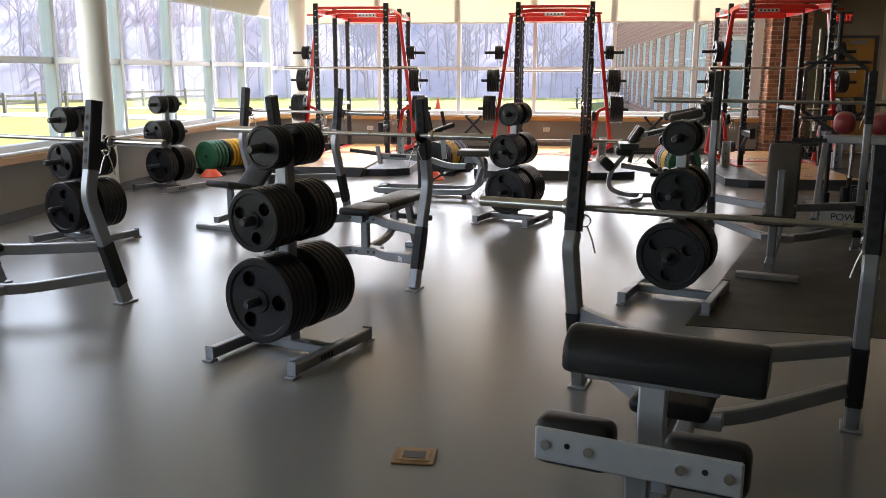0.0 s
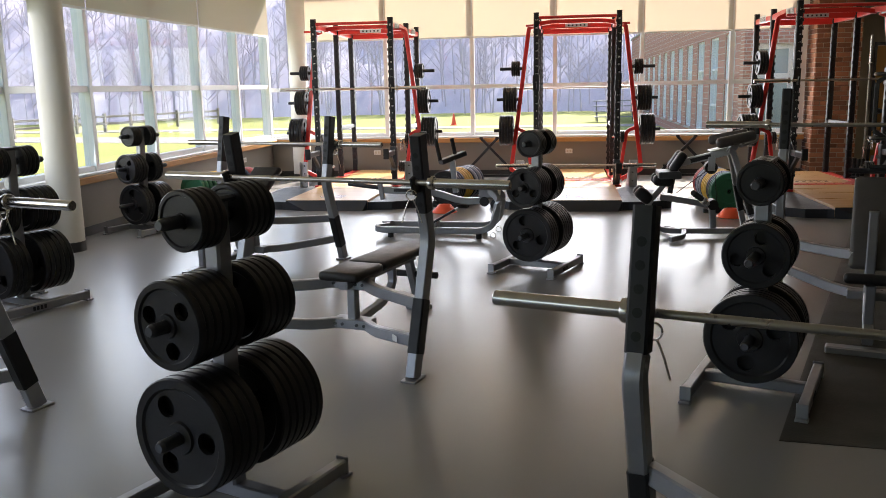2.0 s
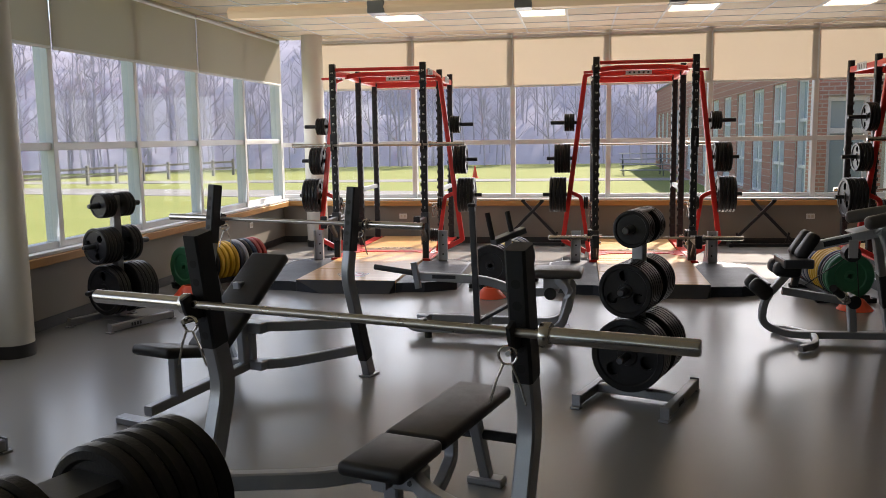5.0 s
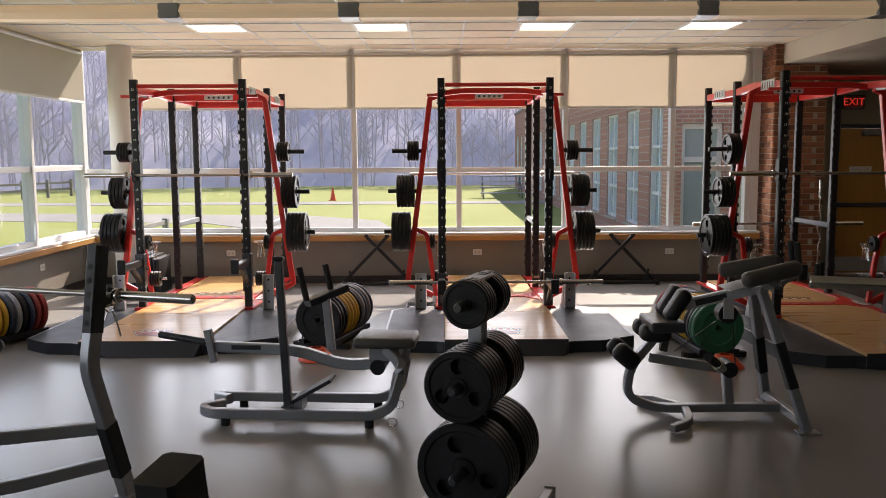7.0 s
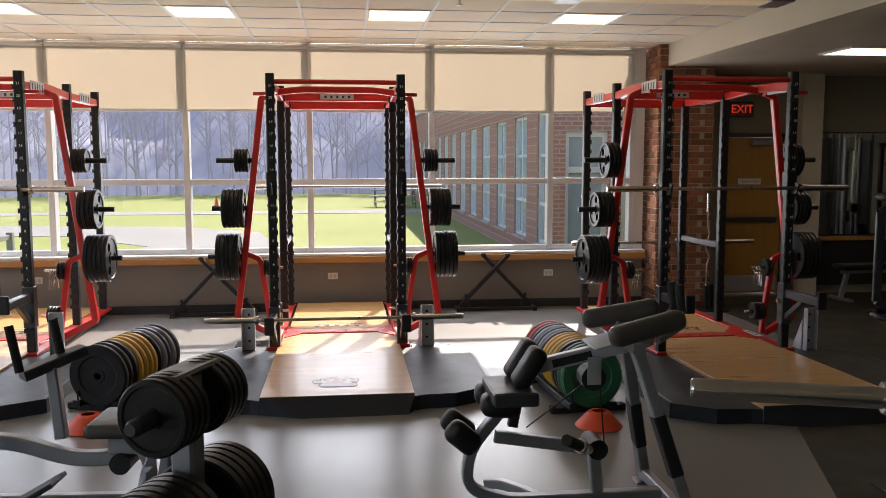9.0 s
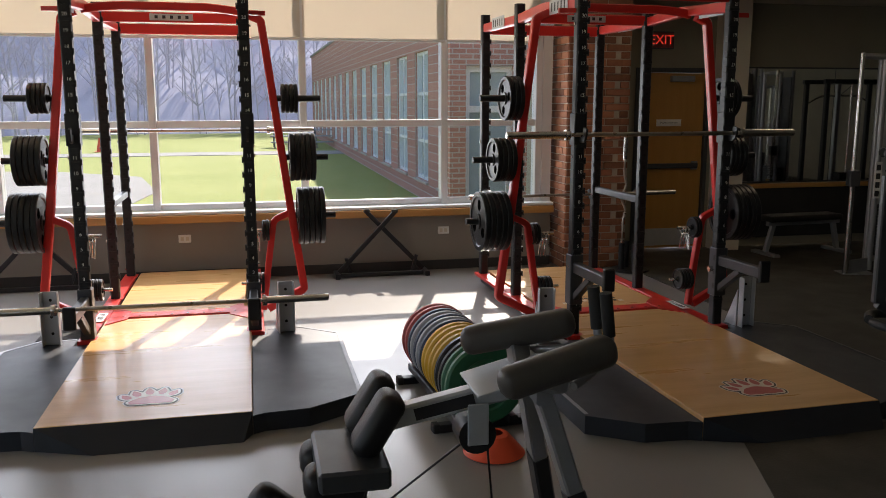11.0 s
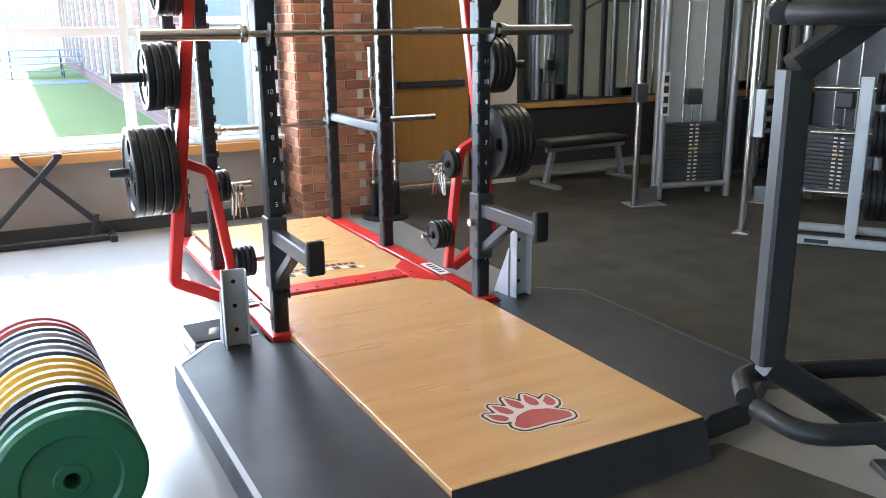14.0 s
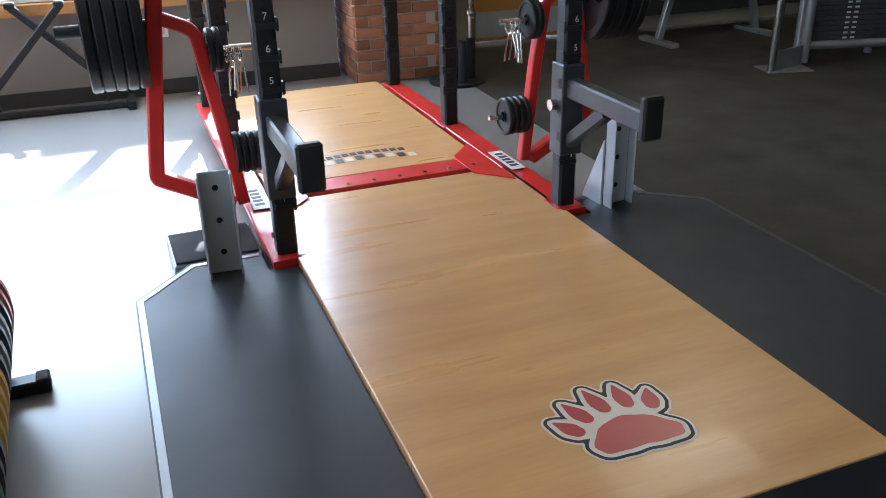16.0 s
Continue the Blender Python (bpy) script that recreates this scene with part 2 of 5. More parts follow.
def cyl(bm, a, b, r, r2=None, seg=16):
    a, b = Vector(a), Vector(b)
    d = b - a
    m = Matrix.Translation((a + b) / 2) @ d.to_track_quat("Z", "Y").to_matrix().to_4x4()
    bmesh.ops.create_cone(bm, cap_ends=True, segments=seg, radius1=r, radius2=r if r2 is None else r2, depth=d.length, matrix=m)
    return bm


def bend(pts, r=0.08, n=4):
    pts = [Vector(p) for p in pts]
    out = [pts[0]]
    for a, b, c in zip(pts, pts[1:], pts[2:]):
        u, v = (a - b), (c - b)
        k = min(r, u.length * 0.45, v.length * 0.45)
        p, q = b + u.normalized() * k, b + v.normalized() * k
        for i in range(n + 1):
            s = i / n
            out.append(p * (1 - s) ** 2 + b * 2 * s * (1 - s) + q * s * s)
    return out + [pts[-1]]


def sweep(bm, pts, w, h=None, up=(0, 0, 1), round_=0.25, seg=10):
    """A tube along pts: w by h rectangular with eased edges, or round when h is None (w is then the radius)."""
    pts = [Vector(p) for p in pts]
    up = Vector(up)
    if h is None:
        prof = [(w * math.cos(2 * math.pi * i / seg), w * math.sin(2 * math.pi * i / seg)) for i in range(seg)]
    else:
        c = min(w, h) * round_ / 2
        a, b = w / 2, h / 2
        prof = [(a - c, -b), (a, -b + c), (a, b - c), (a - c, b), (-a + c, b), (-a, b - c), (-a, -b + c), (-a + c, -b)]
    rings = []
    for i, p in enumerate(pts):
        d0 = (pts[i] - pts[i - 1]).normalized() if i else None
        d1 = (pts[i + 1] - pts[i]).normalized() if i < len(pts) - 1 else None
        d = (d0 or d1) if d0 is None or d1 is None else (d0 + d1).normalized()
        side = d.cross(up)
        if side.length < 1e-4:
            side = d.cross(Vector((0, 1, 0.01)))
        side.normalize()
        vup = side.cross(d).normalized()
        rings.append([bm.verts.new(p + side * x + vup * y) for x, y in prof])
    k = len(prof)
    for r, s in zip(rings, rings[1:]):
        for i in range(k):
            bm.faces.new((r[i], r[(i + 1) % k], s[(i + 1) % k], s[i]))
    bm.faces.new(rings[0][::-1])
    bm.faces.new(rings[-1])
    return bm


def lathe(bm, prof, seg=32):
    """Turns (radius, height) pairs round the local y axis; the profile is closed."""
    rings = [[bm.verts.new((r * math.cos(2 * math.pi * i / seg), y, r * math.sin(2 * math.pi * i / seg))) for i in range(seg)] for r, y in prof]
    for a, b in zip(rings, rings[1:] + rings[:1]):
        for i in range(seg):
            bm.faces.new((a[i], a[(i + 1) % seg], b[(i + 1) % seg], b[i]))
    return bm


def prism(bm, outline, z0, z1):
    lo = [bm.verts.new((x, y, z0)) for x, y in outline]
    hi = [bm.verts.new((x, y, z1)) for x, y in outline]
    k = len(outline)
    for i in range(k):
        bm.faces.new((lo[i], lo[(i + 1) % k], hi[(i + 1) % k], hi[i]))
    bm.faces.new(lo[::-1])
    bm.faces.new(hi)
    return bm


def words(name, text, size, material, parent, m, depth=0.002):
    c = bpy.data.curves.new(name, "FONT")
    c.body, c.size, c.extrude, c.align_x, c.align_y = text, size, depth, "CENTER", "CENTER"
    tmp = bpy.data.objects.new(name, c)
    me = bpy.data.meshes.new_from_object(tmp)
    bpy.data.objects.remove(tmp)
    me.materials.clear()
    me.materials.append(M[material])
    ob = new(name, me)
    ob.parent, ob.matrix_basis = parent, m
    return ob


# ---- the room ----
NY, WX, CEIL, LOW = 17.0, -5.0, 3.17, 2.92
SILL, RAIL, BLIND, TOP = 0.70, 1.55, 2.42, 3.5
EAST, SOUTH = 13.5, -4.0
setting("floor", box(B(), WX - 0.3, SOUTH, -0.12, EAST, 18.2, 0.0), "floor", "pale grey sheet rubber gym floor with soft sheen", "floor", 0)
dark_a = prism(B(), [(1.22, 5.72), (3.6, 5.45), (5.5, 9.2), (4.52, 12.14), (3.56, 12.14)], 0.0, 0.004)
setting("floor_dark", dark_a, "dark", "charcoal rubber floor inlay beside the platform", "floor", 0)
setting("floor_dark_east", prism(B(), [(5.15, 12.4), (6.4, 9.0), (7.5, SOUTH + 0.02), (EAST - 0.01, SOUTH + 0.02), (EAST - 0.01, 17.45), (4.97, 17.45), (4.97, 12.45)], 0.0, 0.004), "dark", "charcoal rubber floor in the machine area", "floor", 0)

NX = [-5.06, -4.36, -2.86, -1.33, 0.10, 1.56, 3.02, 4.06]
WYS = [16.92 - 1.475 * i for i in range(0, 14)]
# north wall below and above the glass
bm = box(B(), WX - 0.02, NY, 0, 4.2, NY + 0.28, SILL - 0.11)
setting("wall_north", bm, "taupe", "taupe painted low wall under the windows", "wall", 0)
setting("wall_north_head", box(B(), WX - 0.02, NY + 0.16, TOP, 4.2, NY + 0.3, TOP + 0.3), "cream", "cream painted wall above the windows", "wall", 0)
setting("wall_west", box(B(), WX - 0.28, SOUTH, 0, WX, NY + 0.28, SILL - 0.11), "taupe", "taupe painted low wall under the windows", "wall", 0)
setting("wall_west_head", box(B(), WX - 0.3, SOUTH, TOP, WX - 0.16, NY + 0.3, TOP + 0.3), "cream", "cream painted wall above the windows", "wall", 0)
setting("wall_south", box(B(), WX - 0.3, SOUTH - 0.2, 0, EAST + 0.2, SOUTH, TOP + 0.3), "cream", "cream painted rear wall of the gym", "wall", 0)
setting("wall_east", box(B(), EAST, SOUTH, 0, EAST + 0.2, 18.2, CEIL + 0.2), "olive", "olive painted side wall of the gym", "wall", 0)
bm = B()
box(bm, 4.2, 17.62, 0, 5.44, 17.85, CEIL + 0.2)
box(bm, 6.40, 17.62, 0, EAST, 17.85, CEIL + 0.2)
box(bm, 5.44, 17.62, 2.16, 6.40, 17.85, CEIL + 0.2)
setting("wall_north_east", bm, "olive", "olive painted wall with a fire exit door", "wall", 0)
setting("wall_pier", box(B(), 6.45, 17.35, 0, 6.74, 17.62, LOW, 0.004), "cream", "cream painted block pier beside the mirror", "wall", 0)
setting("baseboard", box(B(), WX, NY - 0.012, 0, 4.2, NY, 0.10), "base", "black vinyl skirting along the low wall", "baseboard", 0)
setting("baseboard_west", box(B(), WX, SOUTH, 0, WX + 0.012, NY - 0.012, 0.10), "base", "black vinyl skirting along the low wall", "baseboard", 0)
# sills: pale ledge with an oak nosing
setting("window_sill", box(B(), WX - 0.02, NY - 0.10, SILL - 0.03, 4.2, NY + 0.05, SILL, 0.004), "alu", "white metal window ledge in the sun", "sill")
setting("trim_sill", box(B(), WX + 0.10, NY - 0.12, SILL - 0.11, 4.2, NY - 0.003, SILL - 0.034, 0.006), "oak", "oak nosing under the window ledge", "trim")
setting("window_sill_west", box(B(), WX - 0.05, SOUTH, SILL - 0.03, WX + 0.12, NY - 0.102, SILL, 0.004), "alu", "white metal window ledge in the sun", "sill")
setting("trim_sill_west", box(B(), WX + 0.003, SOUTH, SILL - 0.11, WX + 0.14, NY - 0.122, SILL - 0.034, 0.006), "oak", "oak nosing under the window ledge", "trim")


def window_wall(name, fixed, stops, west):
    """Glazing in a white aluminium frame: mullions, sill rail, middle rail and head rail, panes between."""
    w = tagged(new(name), "white aluminium window wall with clear panes", "window", "", "structure")

    def bx(bm, u0, v0, z0, u1, v1, z1, bev=0.004):
        if west:
            return box(bm, fixed - v1 + 0.07, u0, z0, fixed - v0 + 0.07, u1, z1, bev)
        return box(bm, u0, fixed + v0, z0, u1, fixed + v1, z1, bev)
    top, mid = TOP, RAIL + (0.06 if west else 0.0)
    st = sorted(stops)
    for u in st:
        part("mullion", bx(B(), u - 0.035, 0.03, SILL, u + 0.035, 0.17, top), "alu", w)
    for a, b in zip(st, st[1:]):
        for z, h in ((SILL + 0.03, 0.03), (mid, 0.035), (top - 0.03, 0.03)):
            part("rail", bx(B(), a + 0.037, 0.05, z - h, b - 0.037, 0.15, z + h), "alu", w)
        for z0, z1 in ((SILL + 0.06, mid - 0.035), (mid + 0.035, top - 0.06)):
            p = part("pane", bx(B(), a + 0.037, 0.095, z0, b - 0.037, 0.105, z1, 0), "glass", w)
            p.visible_shadow = False
    return st


def blinds(fixed, st, west):
    for a, b in zip(st, st[1:]):
        bl = thing("roller_blind", Matrix.Identity(4), "cream roller blind half lowered before the window", "blind", "blinds along the windows")
        z0 = BLIND + 0.07 if west else BLIND - 0.02
        if west:
            fixed = WX + 0.075
            f, r, k = box(B(), fixed - 0.012, a + 0.012, z0, fixed - 0.010, b - 0.012, CEIL - 0.004), box(B(), fixed - 0.02, a + 0.012, z0 - 0.03, fixed - 0.002, b - 0.012, z0, 0.004), cyl(B(), (fixed - 0.03, a + 0.012, CEIL - 0.04), (fixed - 0.03, b - 0.012, CEIL - 0.05), 0.03)
        else:
            f, r, k = box(B(), a + 0.012, fixed + 0.010, z0, b - 0.012, fixed + 0.012, CEIL - 0.004), box(B(), a + 0.012, fixed + 0.002, z0 - 0.03, b - 0.012, fixed + 0.02, z0, 0.004), cyl(B(), (a + 0.012, fixed + 0.03, CEIL - 0.05), (b - 0.012, fixed + 0.03, CEIL - 0.05), 0.03)
        part("fabric", f, "fabric", bl, "", 0)
        part("bottom_bar", r, "alu", bl)
        part("roller", k, "alu", bl)


blinds(NY, window_wall("window_1", NY, NX, False)[1:], False)
blinds(WX, window_wall("window_2", WX, WYS, True)[1::2], True)
setting("trim_window_end", box(B(), 4.097, NY + 0.02, SILL, 4.2, NY + 0.2, CEIL), "alu", "white window jamb beside the brick pier", "trim")
setting("trim_corner", box(B(), WX - 0.17, NY + 0.036, SILL, WX - 0.098, NY + 0.17, TOP), "alu", "white corner post between the windows", "trim")

# ceiling: tiles in a white grid, one mesh, and the lower ceiling over the machines
LAMPS = [(-2.93, 14.72), (-1.10, 14.72), (0.73, 14.72), (2.56, 14.72)]
bm = B()
X0, Y0, G = -2.93 - 0.61 * 4, 14.72 - 0.61 * 31, 0.61
for i in range(17):
    for j in range(36):
        x, y = X0 + i * G, Y0 + j * G
        if x + G < WX or x > 4.35 or y > NY + 0.2:
            continue
        if any(abs(x - a) < 0.1 and abs(y - b) < 0.1 for a, b in LAMPS):
            continue
        xa, xb, ya, yb = max(x, WX - 0.2) + 0.012, min(x + G, 4.36) - 0.012, max(y, SOUTH) + 0.012, min(y + G, NY + 0.05) - 0.012
        if xb - xa > 0.02 and yb - ya > 0.02:
            box(bm, xa, ya, CEIL + 0.004, xb, yb, CEIL + 0.02)
box(bm, WX - 0.2, SOUTH, CEIL + 0.03, 4.36, NY + 0.05, CEIL + 0.05)
setting("ceiling", bm, "tile", "cream acoustic tile ceiling in a grid", "ceiling", 0)
bm = B()
for i in range(18):
    x = X0 + i * G
    if WX - 0.1 < x < 4.3:
        box(bm, x - 0.012, SOUTH, CEIL - 0.002, x + 0.012, NY + 0.05, CEIL + 0.008)
for j in range(36):
    y = Y0 + j * G
    if y < NY + 0.1:
        box(bm, WX - 0.15, y - 0.012, CEIL - 0.003, 4.35, y + 0.012, CEIL + 0.007)
setting("ceiling_grid", bm, "alu", "white metal ceiling grid", "ceiling", 0)
setting("ceiling_low", box(B(), 4.36, SOUTH, LOW, EAST, 17.62, LOW + 0.3), "cream", "lower painted ceiling over the machine area", "ceiling", 0)


def ceiling_light(x, y, z, w=0.61, d=0.61):
    t = thing("ceiling_light", pose(x, y, z), "square recessed ceiling light glowing warm white", "ceiling light", "recessed ceiling lights")
    bm = B()
    for a in ((0, 0, w, 0.03), (0, d - 0.03, w, d), (0, 0.03, 0.03, d - 0.03), (w - 0.03, 0.03, w, d - 0.03)):
        box(bm, a[0], a[1], -0.006, a[2], a[3], 0.02)
    part("frame", bm, "alu", t, "", 0)
    part("diffuser", box(B(), 0.03, 0.03, 0.004, w - 0.03, d - 0.03, 0.012), "lamp", t, "", 0)


for x, y in LAMPS:
    ceiling_light(x, y, CEIL)
# the two at x 9.5 are unseen, added to brighten the machine area
for x, y in ((5.5, 14.8), (9.5, 14.0), (9.5, 9.0)):
    ceiling_light(x, y, LOW - 0.012, 1.22)

# long linear fixture hanging under the ceiling
for yy in (12.35, 6.2):
    t = thing("linear_light", pose(0, yy, 2.9), "long cream linear fixture hanging under the ceiling", "light fixture")
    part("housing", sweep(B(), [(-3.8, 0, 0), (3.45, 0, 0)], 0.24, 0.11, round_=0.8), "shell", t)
    for i in range(5):
        part("joint_band", box(B(), -2.37 + i * 1.425, -0.125, -0.06, -2.20 + i * 1.425, 0.125, 0.06, 0.01), "steel", t)
        part("hanger", cyl(B(), (-2.285 + i * 1.425, 0, 0.04), (-2.285 + i * 1.425, 0, CEIL - 2.9), 0.004, seg=6), "alu", t)
for x, y in ((-2.2, 14.1), (1.5, 14.1), (6.3, 14.3)):
    t = thing("sprinkler", pose(x, y, CEIL if x < 4 else LOW), "small pendent sprinkler head on the ceiling", "sprinkler")
    part("stem", cyl(B(), (0, 0, 0), (0, 0, -0.05), 0.01, seg=8), "chrome", t)
    part("deflector", cyl(B(), (0, 0, -0.06), (0, 0, -0.05), 0.03, seg=12), "chrome", t)

for x, y in ((-4.69, 9.87), (-4.305, 16.55)):
    t = tagged(new("column"), "round cream painted structural column", "column", "", "structure")
    t.location = (x, y, 0)
    part("shaft", cyl(B(), (0, 0, 0.1), (0, 0, CEIL + 0.02), 0.157, seg=40), "column", t)
    part("skirting", cyl(B(), (0, 0, 0), (0, 0, 0.1), 0.162, seg=40), "base", t)


def socket(x, y, z, west=False):
    t = thing("wall_socket", pose(x, y, z, 0, 0, 90 if west else 0), "small white electrical outlet on the low wall", "outlet", "wall outlets")
    part("cover_plate", box(B(), -0.06, -0.008, -0.04, 0.06, 0, 0.04, 0.003), "white", t)
    for s in (-0.025, 0.025):
        part("outlet_face", box(B(), s - 0.015, -0.011, -0.02, s + 0.015, -0.0082, 0.02), "cream", t)


for x in (-3.05, 0.35, 3.0):
    socket(x, NY, 0.42)
for y in (12.1, 15.6):
    socket(WX, y, 0.42, True)


# ---- plates, bars ----
def drilled(name, prof, holes, ring, r, material, seg=40):
    bm = lathe(B(), prof, seg)
    bmesh.ops.recalc_face_normals(bm, faces=bm.faces[:])
    me = bpy.data.meshes.new(name)
    bm.to_mesh(me)
    bm.free()
    ob = new(name, me)
    cb = B()
    for i in range(holes):
        a = 2 * math.pi * i / holes + math.pi / 2
        c = (ring * math.cos(a), 0, ring * math.sin(a))
        cyl(cb, (c[0], -0.1, c[2]), (c[0], 0.1, c[2]), r, seg=18)
    bmesh.ops.recalc_face_normals(cb, faces=cb.faces[:])
    cm = bpy.data.meshes.new("cutter")
    cb.to_mesh(cm)
    cb.free()
    co = new("cutter", cm)
    if holes:
        mod = ob.modifiers.new("cut", "BOOLEAN")
        mod.operation, mod.object, mod.solver = "DIFFERENCE", co, "EXACT"
    dg = bpy.context.evaluated_depsgraph_get()
    res = bpy.data.meshes.new_from_object(ob.evaluated_get(dg))
    bpy.data.objects.remove(ob)
    bpy.data.objects.remove(co)
    res.materials.clear()
    res.materials.append(M[material])
    res.polygons.foreach_set("use_smooth", [True] * len(res.polygons))
    res.set_sharp_from_angle(angle=radians(35))
    return res


def plate_profile(R, t, bore=0.026):
    h = t / 2
    return [(bore, -h), (R * 0.26, -h), (R * 0.28, -h * 0.55), (R * 0.80, -h * 0.55), (R * 0.84, -h), (R - 0.006, -h), (R, -h + 0.006),
            (R, h - 0.006), (R - 0.006, h), (R * 0.84, h), (R * 0.80, h * 0.55), (R * 0.28, h * 0.55), (R * 0.26, h), (bore, h)]


def bumper_profile(R, t):
    h = t / 2
    return [(0.026, -h * 0.8), (0.05, -h * 0.8), (0.055, -h * 0.6), (R * 0.62, -h * 0.6), (R * 0.66, -h), (R - 0.012, -h), (R, -h + 0.012),
            (R, h - 0.012), (R - 0.012, h), (R * 0.66, h), (R * 0.62, h * 0.6), (0.055, h * 0.6), (0.05, h * 0.8), (0.026, h * 0.8)]


PL = {
    45: (drilled("weight_plate", plate_profile(0.225, 0.040), 3, 0.125, 0.042, "plate"), 0.040, 0.225),
    35: (drilled("weight_plate", plate_profile(0.185, 0.038), 3, 0.105, 0.036, "plate"), 0.038, 0.185),
    25: (drilled("weight_plate", plate_profile(0.163, 0.036), 3, 0.092, 0.033, "plate"), 0.036, 0.163),
    10: (drilled("weight_plate", plate_profile(0.112, 0.030), 0, 0, 0, "plate", 32), 0.030, 0.112),
    5: (drilled("weight_plate", plate_profile(0.085, 0.026), 0, 0, 0, "plate", 28), 0.026, 0.085),
}
SIZES = {45: "large", 35: "medium large", 25: "medium", 10: "small", 5: "very small"}


def stack(kind, count, m, start, step=1, group="loose weight plates", gap=0.002, where="a storage horn"):
    """Plates side by side along the local y axis of m, from start on; step is the way they go."""
    me, t, r = PL[kind]
    for i in range(count):
        ob = new("weight_plate", me)
        ob.matrix_basis = m @ pose(0, start + step * (i + 0.5) * (t + gap), random.uniform(-0.001, 0.001), 0, random.uniform(0, 360) if count > 1 else 0, 0)
        tagged(ob, "%s black grip weight plate hung on %s" % (SIZES[kind], where), "weight plate", group)


def barbell(m, label="long steel barbell resting on the uprights"):
    """A 2.2 m bar along the local x axis."""
    t = thing("barbell", m, label, "barbell", "barbells")
    part("shaft", cyl(B(), (-0.66, 0, 0), (0.66, 0, 0), 0.0145, seg=14), "bar", t)
    for s in (-1, 1):
        part("sleeve", lathe_x(s, [(0.0, 0.68), (0.025, 0.68), (0.025, 1.095), (0.021, 1.10), (0.0, 1.10)]), "chrome", t)
        part("collar", lathe_x(s, [(0.0, 0.65), (0.036, 0.65), (0.038, 0.655), (0.038, 0.677), (0.036, 0.68), (0.0, 0.68)]), "chrome", t)
        part("knurling", cyl(B(), (s * 0.22, 0, 0), (s * 0.5, 0, 0), 0.0149, seg=14), "bar", t)
    return t


def lathe_x(s, prof, seg=20):
    bm = B()
    rings = []
    for r, x in prof:
        rr = max(r, 0.0005)
        rings.append([bm.verts.new((s * x, rr * math.cos(2 * math.pi * i / seg), rr * math.sin(2 * math.pi * i / seg))) for i in range(seg)])
    for a, b in zip(rings, rings[1:]):
        for i in range(seg):
            bm.faces.new((a[i], a[(i + 1) % seg], b[(i + 1) % seg], b[i]))
    bm.faces.new(rings[0])
    bm.faces.new(rings[-1])
    return bm


def spring_clip(m):
    t = thing("spring_clip", m, "bent steel spring clip hanging from a peg", "clip", "spring clips")
    ring = [(0.028 * math.cos(a), 0.004 * i, 0.028 * math.sin(a)) for i, a in enumerate([math.radians(k) for k in range(-60, 600, 24)])]
    part("coil", sweep(B(), [(x, y * 0.12, z) for x, y, z in ring], 0.0035, seg=6), "chrome", t)
    for s in (-1, 1):
        part("handle", sweep(B(), bend([(s * 0.012, 0, -0.025), (s * 0.035, 0.004, -0.08), (s * 0.055, 0.008, -0.15)], 0.02), 0.004, seg=6), "chrome", t)


# ---- weight trees ----
def weight_tree(x, y, rz, counts, lift=0.0, silver="steel"):
    m = pose(x, y, 0, 0, 0, rz)
    t = thing("weight_tree", m, "silver steel weight tree loaded with black plates", "weight tree", "weight trees")
    for s in (-1, 1):
        f = part("foot", sweep(B(), [(s * 0.27, -0.34, 0.045), (s * 0.27, 0.34, 0.045)], 0.05, 0.06), silver, t)
        for e in (-1, 1):
            part("end_bracket", box(B(), s * 0.27 - 0.03, e * 0.345 - 0.03, 0.0, s * 0.27 + 0.03, e * 0.345 + 0.03, 0.012, 0.003), silver, f)
            part("end_tab", box(B(), s * 0.27 - 0.028, e * 0.345 - 0.006, 0.0125, s * 0.27 + 0.028, e * 0.345 + 0.006, 0.085, 0.003), silver, f)
        for k in range(4):
            part("badge_bar", box(B(), s * 0.2965, -0.14 + k * 0.03, 0.03, s * 0.298, -0.12 + k * 0.03, 0.058), "ink", f)
    part("cross_beam", sweep(B(), [(-0.245, 0, 0.045), (0.245, 0, 0.045)], 0.06, 0.055), silver, t)
    part("post", sweep(B(), [(0, 0, 0.072), (0, 0, 1.17)], 0.075, 0.075, up=(0, 1, 0)), silver, t)
    part("post_cap", box(B(), -0.05, -0.13, 1.17, 0.05, 0.13, 1.192, 0.008), "gun", t)
    levels = (0.325 + lift / 2, 0.73 + lift, 1.085 + lift)
    for z, ln in zip(levels, (0.25, 0.25, 0.17)):
        for s in (-1, 1):
            part("horn", cyl(B(), (0, s * 0.03, z), (0, s * (ln + 0.09), z), 0.024, seg=16), "gun", t)
            part("horn_tip", cyl(B(), (0, s * (ln + 0.09), z), (0, s * (ln + 0.105), z), 0.024, 0.017, seg=16), "gun", t)
    for (z, kind), (a, b) in zip(zip(levels, (45, 25, 10)), counts):
        stack(kind, a, m @ pose(0, 0, z), -0.05, -1, where="a weight tree")
        stack(kind, b, m @ pose(0, 0, z), 0.05, 1, where="a weight tree")


TR = -21.0
weight_tree(-1.0, 4.97, TR, ((5, 6), (6, 5), (4, 5)), 0.035)
weight_tree(0.04, 9.27, TR, ((4, 6), (6, 5), (4, 4)))
weight_tree(1.25, 6.38, TR, ((4, 4), (3, 3), (3, 2)))
weight_tree(-3.74, 7.72, TR, ((4, 6), (4, 6), (4, 4)))
weight_tree(-4.45, 11.05, TR, ((3, 5), (5, 3), (4, 3)))


